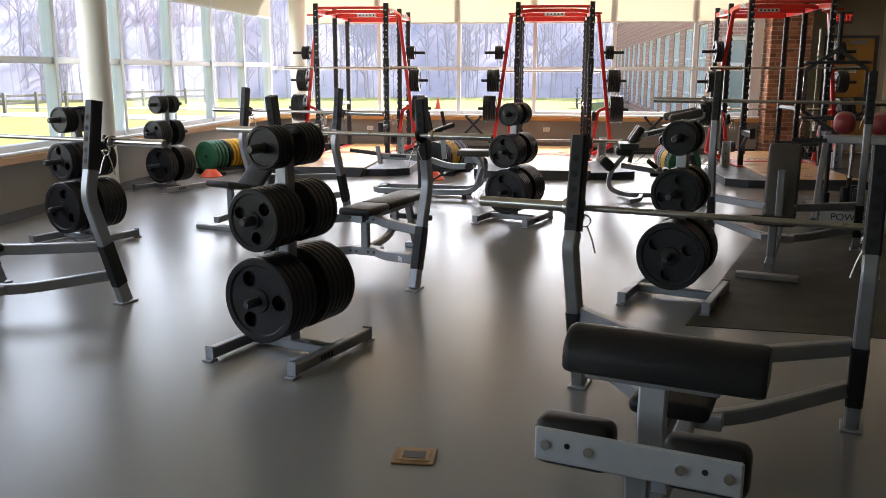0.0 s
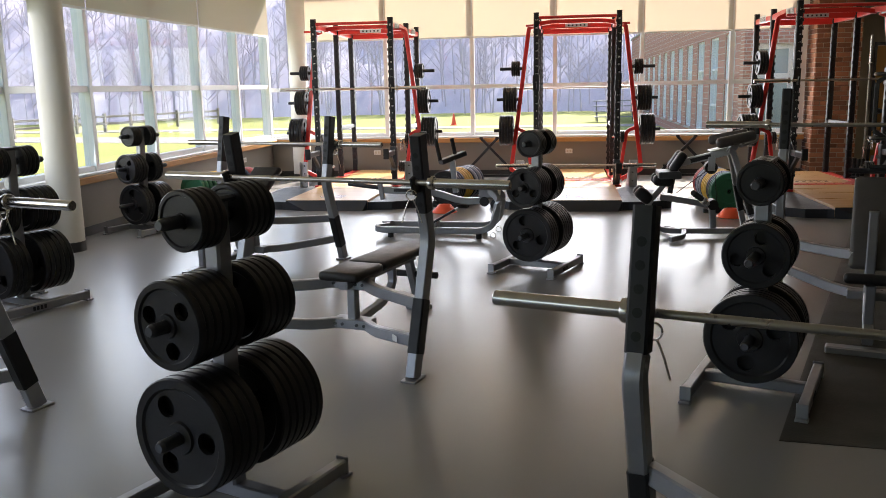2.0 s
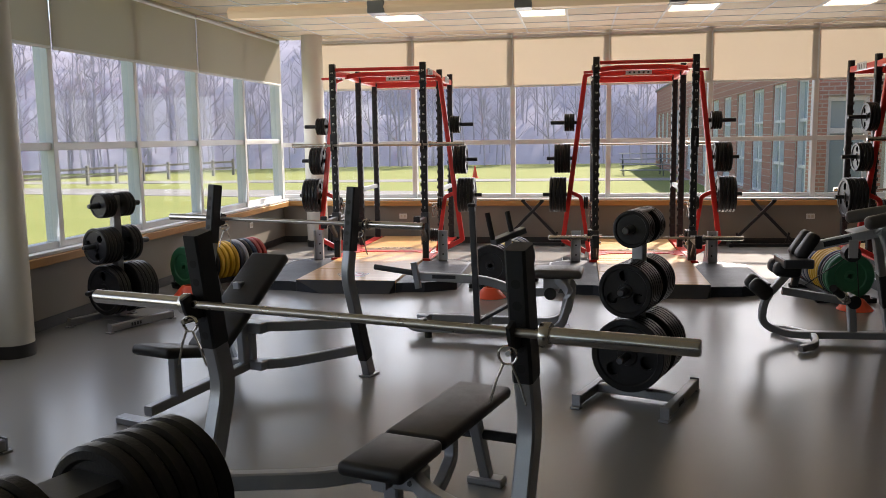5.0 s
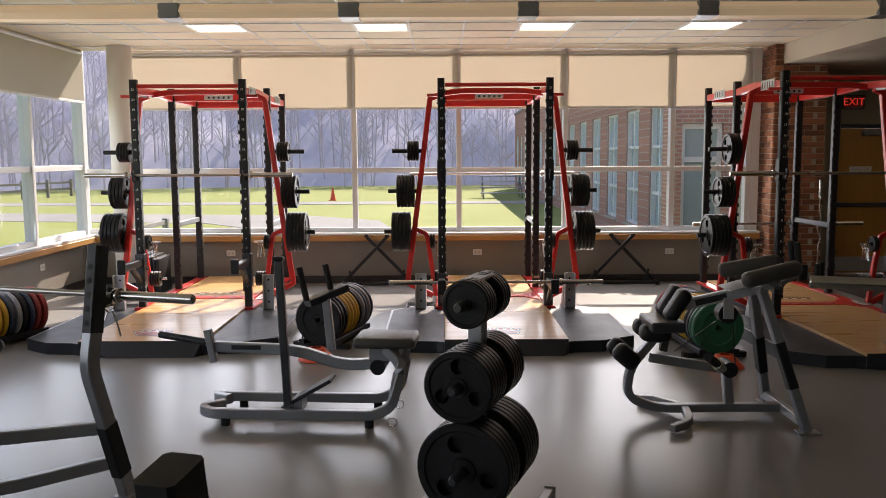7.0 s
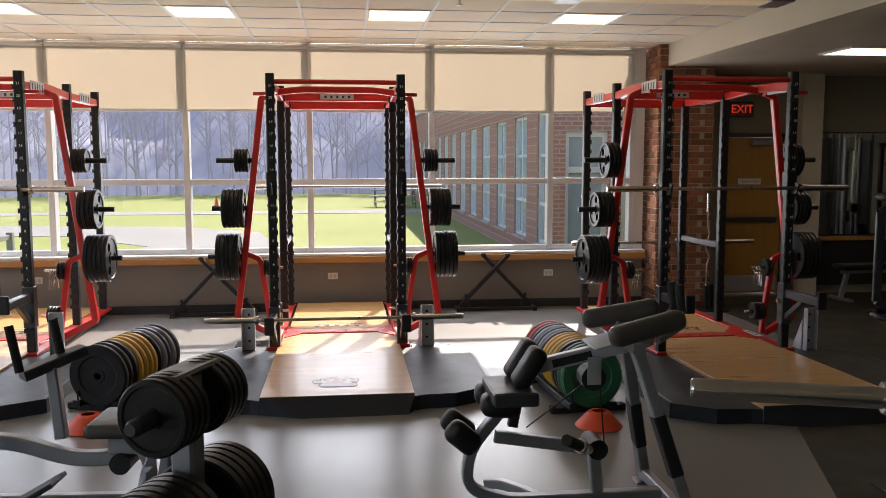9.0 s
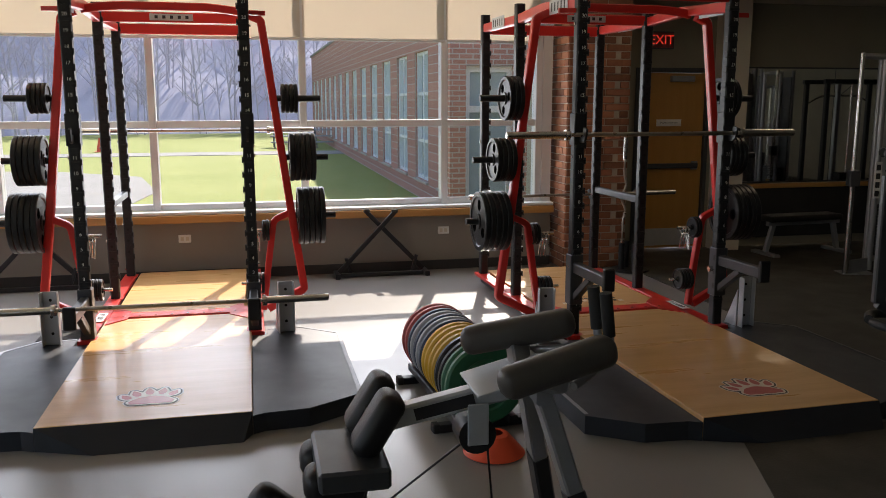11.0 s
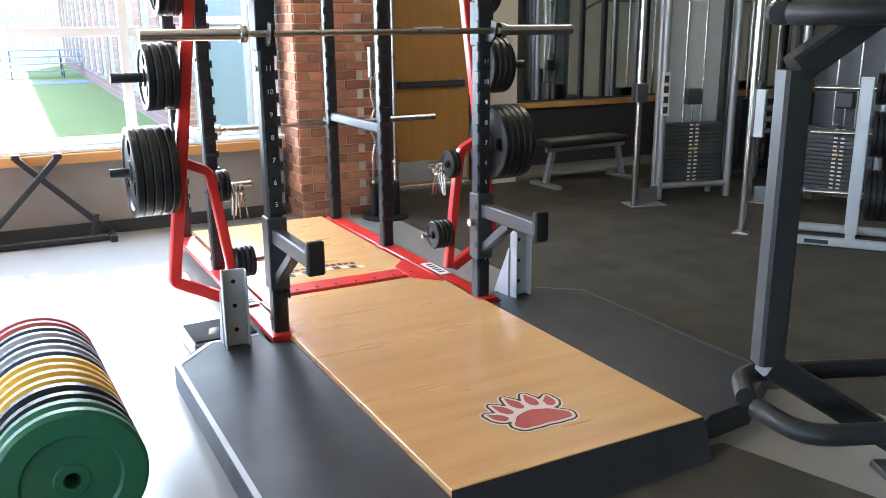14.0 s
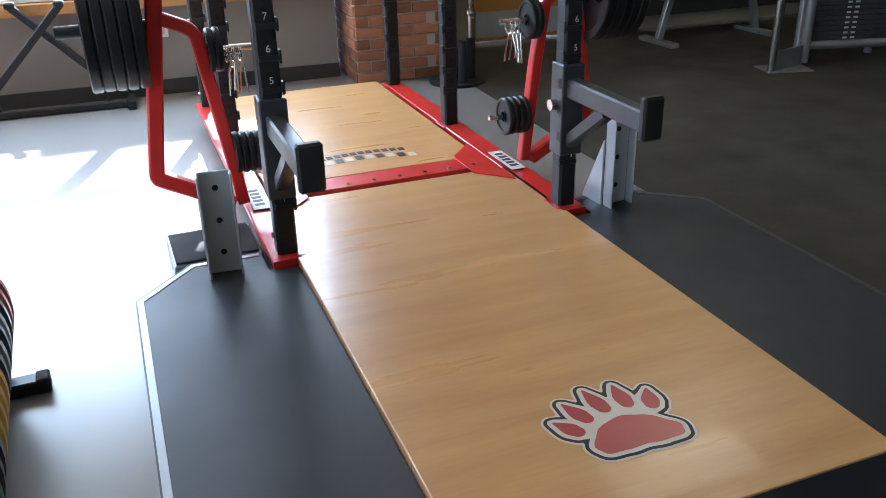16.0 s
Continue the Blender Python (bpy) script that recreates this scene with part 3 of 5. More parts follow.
# ---- bench presses ----
def domed_pad(x0, x1, yc, z0, w, h):
    """A pad with a flat base, short sides and a domed top along x, its ends slightly crowned."""
    prof = [(-w / 2 + 0.012, 0.0), (-w / 2, 0.012), (-w / 2, h * 0.35)]
    prof += [(-w / 2 * math.cos(math.pi * i / 10), h * 0.35 + h * 0.65 * math.sin(math.pi * i / 10)) for i in range(1, 10)]
    prof += [(w / 2, h * 0.35), (w / 2, 0.012), (w / 2 - 0.012, 0.0)]
    bm = B()
    rings = []
    for x, k in ((x0, 0.90), (x0 + 0.008, 0.97), (x0 + 0.022, 1.0), (x1 - 0.022, 1.0), (x1 - 0.008, 0.97), (x1, 0.90)):
        rings.append([bm.verts.new((x, yc + a * k, z0 + h * 0.45 + (b - h * 0.45) * k)) for a, b in prof])
    n = len(prof)
    for a, b in zip(rings, rings[1:]):
        for i in range(n):
            bm.faces.new((a[i], a[(i + 1) % n], b[(i + 1) % n], b[i]))
    bm.faces.new(rings[0])
    bm.faces.new(rings[-1])
    return bm


def bench_press(x, y, rz, style, barz=1.07, clip=True, half=0.60, slide=0.0, rise=0.25):
    """Uprights stand at local y 0; the bench runs to local +y."""
    m = pose(x, y, 0, 0, 0, rz)
    label = {"flat": "silver flat bench press with a black vinyl pad", "incline": "silver incline bench press with a vinyl back pad", "decline": "silver decline bench press with padded leg rollers"}[style]
    t = thing("bench_press", m, label, "weight bench", "bench presses")
    H = barz + rise
    J = -0.09 if style == "flat" else 0.0
    for s in (-1, 1):
        X = s * half
        leg = bend([(X, 0, 0.012), (X, 0.24, 0.74), (X, 0.20, H - 0.42)], 0.14)
        part("upright", sweep(B(), leg, 0.06, 0.085, up=(0, 1, 0)), "steel", t)
        h = part("bar_holder", sweep(B(), [(X, 0.20, H - 0.42), (X, 0.13, H)], 0.066, 0.09, up=(0, 1, 0)), "black", t)
        dn = Vector((0, -0.07, 0.42)).normalized()
        nn = Vector((0, 0.42, 0.07)).normalized()
        for k in range(5):
            c = Vector((X, 0.20, H - 0.42)) + dn * (0.05 + 0.068 * k)
            for f in (-1, 1):
                part("adjustment_hole", cyl(B(), c + nn * f * 0.0445, c + nn * f * 0.0460, 0.015, seg=16), "hole", h)
        part("foot_plate", box(B(), X - 0.045, -0.07, 0, X + 0.045, 0.07, 0.012, 0.004), "steel", t)
        d = Vector((0, 0.24, 0.74 - 0.012)).normalized()
        a = Vector((X, 0, 0.012))
        part("rubber_sleeve", sweep(B(), [a + d * 0.13, a + d * 0.43], 0.068, 0.094, up=(0, 1, 0)), "black", t)
        part("upper_beam", sweep(B(), bend([(X - s * 0.03, 0.13, 0.40), (s * 0.22, 0.40 + J, 0.40), (s * 0.08, 0.52 + J, 0.41)], 0.1), 0.05, 0.065), "steel", t)
        part("lower_beam", sweep(B(), bend([(X - s * 0.03, 0.07, 0.20), (s * 0.22, 0.40 + J, 0.15), (s * 0.08, 0.52 + J, 0.15)], 0.1), 0.05, 0.065), "steel", t)
        hook = bend([(X, 0.16, barz - 0.03), (X, 0.075, barz - 0.035), (X, 0.055, barz + 0.03)], 0.03)
        part("bar_hook", sweep(B(), hook, 0.05, 0.014, up=(1, 0, 0)), "black", t)
        if clip:
            spring_clip(m @ pose(X - s * 0.01, 0.055, barz - 0.065, 0, 0, 10))
            part("clip_peg", cyl(B(), (X, 0.10, barz - 0.055), (X, 0.035, barz - 0.055), 0.009, seg=10), "chrome", t)
    part("joint_plate", box(B(), -0.13, 0.47 + J, 0.37, 0.13, 0.58 + J, 0.44, 0.006), "steel", t)
    part("joint_plate", box(B(), -0.13, 0.47 + J, 0.12, 0.13, 0.58 + J, 0.18, 0.006), "steel", t)
    for s in (-1, 1):
        for k in (0.05, 0.1):
            for z in (0.405, 0.15):
                part("bolt", cyl(B(), (s * k, 0.468 + J, z), (s * k, 0.460 + J, z), 0.01, seg=8), "gun", t)
    part("strut", sweep(B(), [(0, 0.525 + J, 0.18), (0, 0.525 + J, 0.37)], 0.06, 0.06, up=(0, 1, 0)), "steel", t)
    part("decal", box(B(), -0.035, -0.001, -0.018, 0.035, 0.001, 0.018, 0, 1, pose(0.43, 0.175 + J * 0.45, 0.178, 0, 0, -41)), "white", t)
    bar_m = m @ pose(slide, 0.085, barz)
    if style == "flat":
        part("seat_rail", sweep(B(), [(0, 0.32, 0.41), (0, 1.28, 0.41)], 0.06, 0.06), "steel", t)
        part("pad", box(B(), -0.135, 0.25, 0.442, 0.135, 0.60, 0.50, 0.024, 3), "vinyl", t)
        part("pad", box(B(), -0.135, 0.604, 0.442, 0.135, 1.36, 0.50, 0.024, 3), "vinyl", t)
        part("brace", sweep(B(), bend([(0, 0.48, 0.15), (0, 0.84, 0.19), (0, 0.97, 0.28), (0, 0.96, 0.385)], 0.12), 0.05, 0.05, up=(1, 0, 0)), "steel", t)
        part("rear_leg", sweep(B(), [(0, 1.22, 0.385), (0, 1.37, 0.04)], 0.055, 0.055, up=(0, 1, 0)), "steel", t)
        part("rear_foot", box(B(), -0.09, 1.33, 0, 0.09, 1.41, 0.04, 0.008), "steel", t)
        part("foot_peg", cyl(B(), (-0.19, 1.275, 0.28), (0.19, 1.275, 0.28), 0.023, seg=16), "foam", t)
    else:
        part("spine", sweep(B(), bend([(0, 0.55, 0.15), (0, 0.95, 0.12), (0, 1.45, 0.09)], 0.1), 0.06, 0.06), "steel", t)
        part("front_foot", box(B(), -0.22, 1.42, 0, 0.22, 1.50, 0.045, 0.008), "steel", t)
        if style == "incline":
            part("back_post", sweep(B(), [(0, 0.60, 0.18), (0, 0.62, 0.72)], 0.06, 0.06, up=(0, 1, 0)), "steel", t)
            steep = barz > 1.2
            rot = Matrix.Rotation(radians(-66 if steep else -37), 4, "X")
            mid = Vector((0, 0.46, 0.62)) if steep else Vector((-0.06, 0.68, 0.61))
            # the steep pad's grey stands for light falling on black vinyl
            part("back_pad", box(B(), -0.13 if steep else -0.15, -0.32 if steep else -0.42, -0.03, 0.13 if steep else 0.15, 0.32 if steep else 0.42, 0.035, 0.028, 3, Matrix.Translation(mid) @ rot), "greyvinyl" if steep else "vinyl", t)
            part("back_rail", box(B(), -0.03, -0.3, -0.085, 0.03, 0.3, -0.032, 0.006, 1, Matrix.Translation(mid) @ rot), "steel", t)
            part("seat_post", sweep(B(), [(0, 1.22, 0.12), (0, 1.22, 0.36)], 0.06, 0.06, up=(0, 1, 0)), "steel", t)
            part("seat_pad", box(B(), -0.15, 1.06, 0.37, 0.15, 1.42, 0.435, 0.026, 3, Matrix.Translation((0, 1.24, 0.4)) @ Matrix.Rotation(radians(12), 4, "X") @ Matrix.Translation((0, -1.24, -0.4))), "vinyl", t)
        else:
            part("pad", box(B(), -0.15, 0.50, 0.395, 0.11, 1.20, 0.455, 0.026, 3), "vinyl", t)
            part("seat_rail", sweep(B(), [(0, 0.5, 0.362), (0, 1.3, 0.362)], 0.06, 0.06), "steel", t)
            part("roller_post", sweep(B(), bend([(0, 1.20, 0.16), (0, 1.36, 0.40), (0, 1.34, 0.62)], 0.12), 0.085, 0.05, up=(0, 1, 0)), "pale", t)
            part("thigh_pad", domed_pad(-0.325, 0.265, 1.35, 0.60, 0.20, 0.13), "vinyl", t)
            part("thigh_plate", box(B(), -0.2, 1.29, 0.575, 0.2, 1.41, 0.598, 0.004), "steel", t)
            pl = part("ankle_plate", box(B(), -0.295, 1.585, 0.37, 0.295, 1.60, 0.475, 0.006), "pale", t, "wide bolted steel plate between the ankle pads")
            for xx in (-0.26, -0.13, 0.13, 0.26):
                part("bolt", cyl(B(), (xx, 1.601, 0.425), (xx, 1.61, 0.425), 0.015, seg=12), "chrome", pl)
            for xx in (-0.195, 0.195):
                part("bolt_hole", cyl(B(), (xx, 1.6005, 0.43), (xx, 1.6012, 0.43), 0.009, seg=12), "hole", pl)
            for s in (-1, 1):
                part("ankle_pad", box(B(), s * 0.07, 1.47, 0.345, s * 0.308, 1.584, 0.495, 0.035, 3), "vinyl", t)
            part("ankle_post", sweep(B(), bend([(0, 1.45, 0.09), (0, 1.52, 0.2), (0, 1.53, 0.42)], 0.1), 0.07, 0.05, up=(0, 1, 0)), "steel", t)
    return bar_m


BENCH = -18.0
barbell(bench_press(-1.12, 6.53, BENCH + 2.5, "flat", half=0.605, slide=0.04))
barbell(bench_press(-2.34, 9.80, BENCH + 180, "incline"))
barbell(bench_press(-2.95, 5.98, BENCH + 180, "decline"))
barbell(bench_press(1.12, 4.45, BENCH + 180, "decline", 0.89, rise=0.33))
barbell(bench_press(2.45, 8.38, BENCH + 180, "incline", 1.25, slide=0.06))


# ---- power racks on lifting platforms ----
def lifting_platform(m):
    t = thing("lifting_platform", m, "varnished plywood lifting platform with black rubber wings", "lifting platform", "lifting platforms")
    part("front_board", box(B(), -0.55, 0.0, 0.02, 0.55, 2.22, 0.13, 0.003), "wood", t)
    part("rear_board", box(B(), -0.50, 2.42, 0.02, 0.50, 4.06, 0.13, 0.003), "wood", t)
    bm = B()
    v = [bm.verts.new(p) for p in ((-0.55, -0.003, 0.128), (0.55, -0.003, 0.128), (0.50, -0.11, 0.002), (-0.25, -0.12, 0.002), (-0.55, -0.003, 0.002), (0.55, -0.003, 0.002))]
    for f in ((0, 3, 2, 1), (0, 4, 3), (1, 2, 5), (0, 1, 5, 4), (3, 4, 5, 2)):
        bm.faces.new([v[i] for i in f])
    part("front_ramp", bm, "mat", t, "", 0)
    for s in (-1, 1):
        O = 1.12 if s < 0 else 1.18
        out = [(s * 0.553, -0.002), (s * 0.62, 0.03), (s * 0.86, 0.05), (s * O, 0.24), (s * O, 1.58), (s * 0.92, 1.80), (s * 0.66, 1.80), (s * 0.66, 1.63), (s * 0.553, 1.63)]
        if s < 0:
            out = out[::-1]
        w = part("rubber_wing", prism(B(), out, 0.0, 0.105), "mat", t, "", 0)
        edge = [(s * (O - 0.016), 0.26, 0.1055), (s * (O - 0.016), 1.565, 0.1055), (s * 0.91, 1.78, 0.1055), (s * 0.67, 1.78, 0.1055)]
        part("edge_trim", sweep(B(), edge, 0.022, 0.004), "steel" if s < 0 else "gun", w)
        part("side_board", box(B(), s * 0.553, 1.83, 0.02, s * 0.565, 4.06, 0.12), "mat", t)
    # paw print: a heel pad and five clawed toes on a pale ground with a dark outline
    cx, cy = 0.0, 0.29

    def face(name, pts, z, mt):
        bm = B()
        bm.faces.new([bm.verts.new((cx + 0.94 * x, cy + 0.94 * y, z)) for x, y in pts])
        part(name, bm, mt, t, "", 0)

    heel = []
    for i in range(44):
        a = 2 * math.pi * i / 44
        k = 1 + 0.025 * math.sin(9 * a) + 0.07 * math.cos(2 * a + 0.4)
        heel.append((0.122 * math.cos(a) * k, -0.005 + 0.070 * math.sin(a) * k - 0.018 * math.cos(2 * a)))
    toes = []
    for tx, ty, rot, ln in ((-0.150, 0.075, 0.62, 0.062), (-0.098, 0.125, 0.36, 0.072), (-0.026, 0.152, 0.14, 0.078), (0.050, 0.146, -0.08, 0.074), (0.116, 0.108, -0.36, 0.064)):
        toe = []
        for i in range(24):
            a = 2 * math.pi * i / 24
            v = math.sin(a)
            u = 0.026 * math.cos(a) * (1 - 0.55 * max(0, v)) * (1 + 0.08 * math.sin(5 * a))
            v = v * ln * (0.95 if v > 0 else 0.6)
            toe.append((tx + u * math.cos(rot) - v * math.sin(rot), ty + u * math.sin(rot) + v * math.cos(rot)))
        toes.append(toe)

    def contour(grow):
        """One closed outline round heel and toes, set off by grow."""
        pts = []
        for i in range(150):
            a = 2 * math.pi * i / 150
            d = Vector((math.cos(a), math.sin(a)))
            best = 0.05
            for shape in [heel] + toes:
                for p, q in zip(shape, shape[1:] + shape[:1]):
                    for s_ in (0.0, 0.5):
                        w = Vector(p).lerp(Vector(q), s_) - Vector((0, 0.03))
                        along, off = w.dot(d), abs(w.x * d.y - w.y * d.x)
                        if along > 0 and off < grow:
                            best = max(best, along + math.sqrt(grow * grow - off * off))
            pts.append((d.x * best, 0.03 + d.y * best))
        return pts

    face("paw_edge", contour(0.031), 0.1312, "pawcream")
    face("paw_outline", contour(0.024), 0.1319, "ink")
    face("paw_ground", contour(0.014), 0.1326, "pawcream")
    face("paw_heel", heel, 0.1333, "pawred")
    for toe in toes:
        face("paw_toe", toe, 0.1333, "pawred")
    # lettering band behind the rack's cross plate: two rows of plain bars
    for k in range(11):
        part("letter_bar", box(B(), -0.30 + k * 0.05, 2.60 - 0.002 * abs(k - 5) ** 2, 0.1302, -0.262 + k * 0.05, 2.655 - 0.002 * abs(k - 5) ** 2, 0.1315), "ink" if k % 2 else "pawcream", t)
        part("letter_bar", box(B(), -0.22 + k * 0.04, 2.68 - 0.001 * abs(k - 5) ** 2, 0.1302, -0.19 + k * 0.04, 2.72 - 0.001 * abs(k - 5) ** 2, 0.1315), "ink", t)
    return t


def rack_piece(name, bm, material):
    ob = part(name, bm, material)
    me = ob.data
    bpy.data.objects.remove(ob)
    return me


bm = box(B(), -0.048, -0.044, 0, -0.038, -0.012, 0.045, 0.003)
box(bm, -0.046, -0.046, 0.01, 0.030, -0.038, 0.03, 0.002)
RACK_PIECES = {"notch": rack_piece("notch", bm, "black"), "peg_hole": rack_piece("peg_hole", cyl(B(), (0, -0.0385, 0.07), (0, -0.0377, 0.07), 0.011, seg=10), "hole")}


def upright(t, x, y, numbers):
    u = part("upright", sweep(B(), [(x, y, 0.132), (x, y, 2.56)], 0.075, 0.075, up=(0, 1, 0)), "black", t)
    side = 1 if x > 0 else -1
    for k in range(21):
        z = 0.30 + k * 0.105
        for name in ("notch", "peg_hole"):
            ob = new(name, RACK_PIECES[name])
            ob.parent, ob.matrix_basis = u, Matrix.Translation((x, y, z)) @ Matrix.Diagonal((side, 1, 1, 1))
    part("base_foot", box(B(), x - 0.06, y - 0.06, 0.122, x + 0.06, y + 0.06, 0.131, 0.002), "red", u)
    if numbers:
        for k in range(21):
            words("number", str(k + 1), 0.034, "white", u, pose(x + 0.004, y - 0.0462, 0.30 + k * 0.105 + 0.052, 90, 0, 0), 0.0005)
    for z in (0.2, 0.62, 1.4, 2.3):
        part("bolt", cyl(B(), (x + side * 0.037, y, z), (x + side * 0.048, y, z), 0.012, seg=8), "chrome", u)


def power_rack(m, loads, spot_z, rear_z):
    t = thing("power_rack", m, "tall black and red power rack with plate storage", "power rack", "power racks")
    F, MID, BK, X = 1.72, 2.98, 3.94, 0.575
    for s in (-1, 1):
        for y in (F, MID, BK):
            upright(t, s * X, y, y == F)
        part("base_channel", sweep(B(), [(s * (X + 0.01), F - 0.08, 0.115), (s * (X + 0.01), BK + 0.08, 0.115)], 0.11, 0.03), "red", t)
        part("gusset", prism(B(), [(s * 0.52, 2.05), (s * 0.52, 2.60), (s * 0.38, 2.44), (s * 0.38, 2.20)][:: s], 0.131, 0.137), "red", t, "", 0)
        part("name_plate", box(B(), s * 0.585 - 0.035, 2.15, 0.1375, s * 0.585 + 0.035, 2.42, 0.1390), "white", t)
        for k in range(5):
            part("plate_letter", box(B(), s * 0.585 - 0.02, 2.19 + k * 0.042, 0.1392, s * 0.585 + 0.02, 2.215 + k * 0.042, 0.140), "ink", t)
        # top side beams with slotted plates
        part("top_beam", sweep(B(), bend([(s * X, F + 0.04, 2.44), (s * X, 2.4, 2.47), (s * X, MID - 0.04, 2.44)], 0.1), 0.06, 0.075), "red", t)
        part("top_beam", sweep(B(), [(s * X, MID + 0.04, 2.44), (s * X, BK - 0.04, 2.44)], 0.06, 0.075), "red", t)
        for y in (2.05, 3.45):
            p = part("slotted_plate", box(B(), s * (X + 0.032), y - 0.17, 2.40, s * (X + 0.038), y + 0.17, 2.50, 0.002), "pale", t)
            for k in range(5):
                part("slot", box(B(), s * (X + 0.0381), y - 0.13 + k * 0.06, 2.42, s * (X + 0.039), y - 0.11 + k * 0.06, 2.48), "ink", p)
        wing = prism(B(), [(s * (X + 0.04), F - 0.01), (s * (X + 0.15), F + 0.02), (s * (X + 0.15), F + 0.05), (s * (X + 0.04), F + 0.05)][:: s], 2.37, 2.40)
        part("corner_bracket", wing, "red", t, "", 0)
        # storage frame: outward leaning red tube with a lower inner loop
        Y = 2.25
        arm = bend([(s * (X + 0.03), Y, 2.42), (s * 0.70, Y, 2.38), (s * 0.88, Y, 0.95), (s * 0.97, Y, 0.30), (s * 0.68, Y - 0.02, 0.155)], 0.02)
        a = part("storage_arm", sweep(B(), arm, 0.06, 0.06, up=(0, 1, 0)), "red", t)
        part("inner_strut", sweep(B(), bend([(s * 0.88, Y, 0.92), (s * 0.745, Y, 0.86), (s * 0.70, Y, 0.55), (s * 0.645, Y - 0.02, 0.15)], 0.04), 0.05, 0.05, up=(0, 1, 0)), "red", t)
        for z, xx in ((0.89, 0.89), (1.35, 0.84), (1.80, 0.79)):
            part("storage_horn", cyl(B(), (s * xx, Y, z), (s * (xx + 0.34), Y, z), 0.024, seg=14), "black", t)
        for z, xx in ((0.78, 0.74), (0.36, 0.69)):
            part("inner_peg", cyl(B(), (s * xx, Y, z), (s * (xx - 0.21), Y, z), 0.013, seg=12), "chrome", t)
        # spotter arm
        z = spot_z
        sp = part("spotter_arm", sweep(B(), [(s * X, F - 0.04, z), (s * X, F - 0.56, z)], 0.06, 0.075), "gun", t)
        part("end_cap", box(B(), s * X - 0.04, F - 0.585, z - 0.06, s * X + 0.04, F - 0.55, z + 0.09, 0.008), "black", sp)
        part("arm_brace", sweep(B(), [(s * X, F - 0.03, z - 0.22), (s * X, F - 0.30, z - 0.03)], 0.05, 0.05), "gun", sp)
        part("arm_collar", box(B(), s * X - 0.048, F - 0.05, z - 0.27, s * X + 0.048, F + 0.045, z + 0.09, 0.005), "gun", sp)
        part("lock_pin", cyl(B(), (s * (X - 0.048), F, z - 0.07), (s * (X - 0.075), F, z - 0.07), 0.022, seg=14), "chrome", sp)
        # hooks for the bar
        part("bar_hook", sweep(B(), bend([(s * X, F - 0.04, 1.53), (s * X, F - 0.115, 1.525), (s * X, F - 0.135, 1.60)], 0.03), 0.055, 0.016, up=(1, 0, 0)), "black", t)
        part("hook_sleeve", box(B(), s * X - 0.045, F - 0.048, 1.48, s * X + 0.045, F + 0.045, 1.70, 0.005), "black", t)
        if rear_z:
            part("rear_hook", sweep(B(), bend([(s * X, BK + 0.04, rear_z - 0.025), (s * X, BK + 0.12, rear_z - 0.03), (s * X, BK + 0.15, rear_z + 0.04)], 0.03), 0.05, 0.016, up=(1, 0, 0)), "black", t)
        # rear safety strap beam
        part("safety_beam", sweep(B(), [(s * X, MID + 0.04, 0.92), (s * X, BK - 0.04, 0.92)], 0.05, 0.06), "gun", t)
        # plates stored on this side
        for z, xx, (kind, n) in zip((0.89, 1.35, 1.80), (0.93, 0.88, 0.83), loads):
            stack(kind, n, m @ pose(s * xx, Y, z, 0, 0, -90 if s > 0 else 90), 0.0, 1, "plates stored on the power racks", where="a red rack arm")
        inward = 90 * s
        stack(5, 2, m @ pose(s * 0.71, Y, 0.78, 0, 0, inward), 0, 1, "plates stored on the power racks", where="a rack peg")
        stack(5, 4, m @ pose(s * 0.66, Y, 0.36, 0, 0, inward), 0, 1, "plates stored on the power racks", where="a rack peg")
        for k in range(3):
            spring_clip(m @ pose(s * (0.63 - k * 0.024), Y, 0.757, 0, 4 * k, 80 + 9 * k))
        # angled floor bracket for bands
        br = thing("floor_bracket", m @ pose(s * 0.80, F - 0.03, 0.105, 0, 0, 6 * s), "galvanised upright floor bracket with bolt holes", "bracket", "floor brackets by the racks")
        part("channel", box(B(), -0.055, -0.005, 0.0, 0.055, 0.005, 0.38, 0.003), "pale", br)
        for e in (-1, 1):
            part("flange", box(B(), e * 0.055 - 0.004, -0.06 if e < 0 else -0.05, 0, e * 0.055 + 0.004, -0.0055, 0.38, 0.003), "pale", br)
        bmw = B()
        prism(bmw, [(0, 0), (0.13, 0), (0, 0.28)], -0.004, 0.004)
        bmesh.ops.transform(bmw, matrix=pose(-0.06, 0.006, 0, 90, 0, 90), verts=bmw.verts[:])
        part("web", bmw, "pale", br, "", 0)
        for zz in (0.08, 0.2, 0.32):
            part("bolt_hole", cyl(B(), (0, -0.0058, zz), (0, -0.0052, zz), 0.011, seg=10), "hole", br)
    part("front_bar", cyl(B(), (-X + 0.04, F, 2.49), (X - 0.04, F, 2.49), 0.022, seg=14), "red", t)
    part("chin_bar", sweep(B(), bend([(-X, 2.3, 2.44), (-0.36, 2.3, 2.47), (0.36, 2.3, 2.47), (X, 2.3, 2.44)], 0.12), 0.05, 0.06), "red", t)
    part("mid_bar", sweep(B(), [(-X + 0.04, MID, 2.45), (X - 0.04, MID, 2.45)], 0.05, 0.08), "red", t)
    part("rear_bar", sweep(B(), [(-X + 0.04, BK, 2.43), (X - 0.04, BK, 2.43)], 0.05, 0.09), "red", t)
    bp = part("badge", box(B(), -0.17, MID - 0.034, 2.425, 0.17, MID - 0.027, 2.478, 0.002), "pale", t)
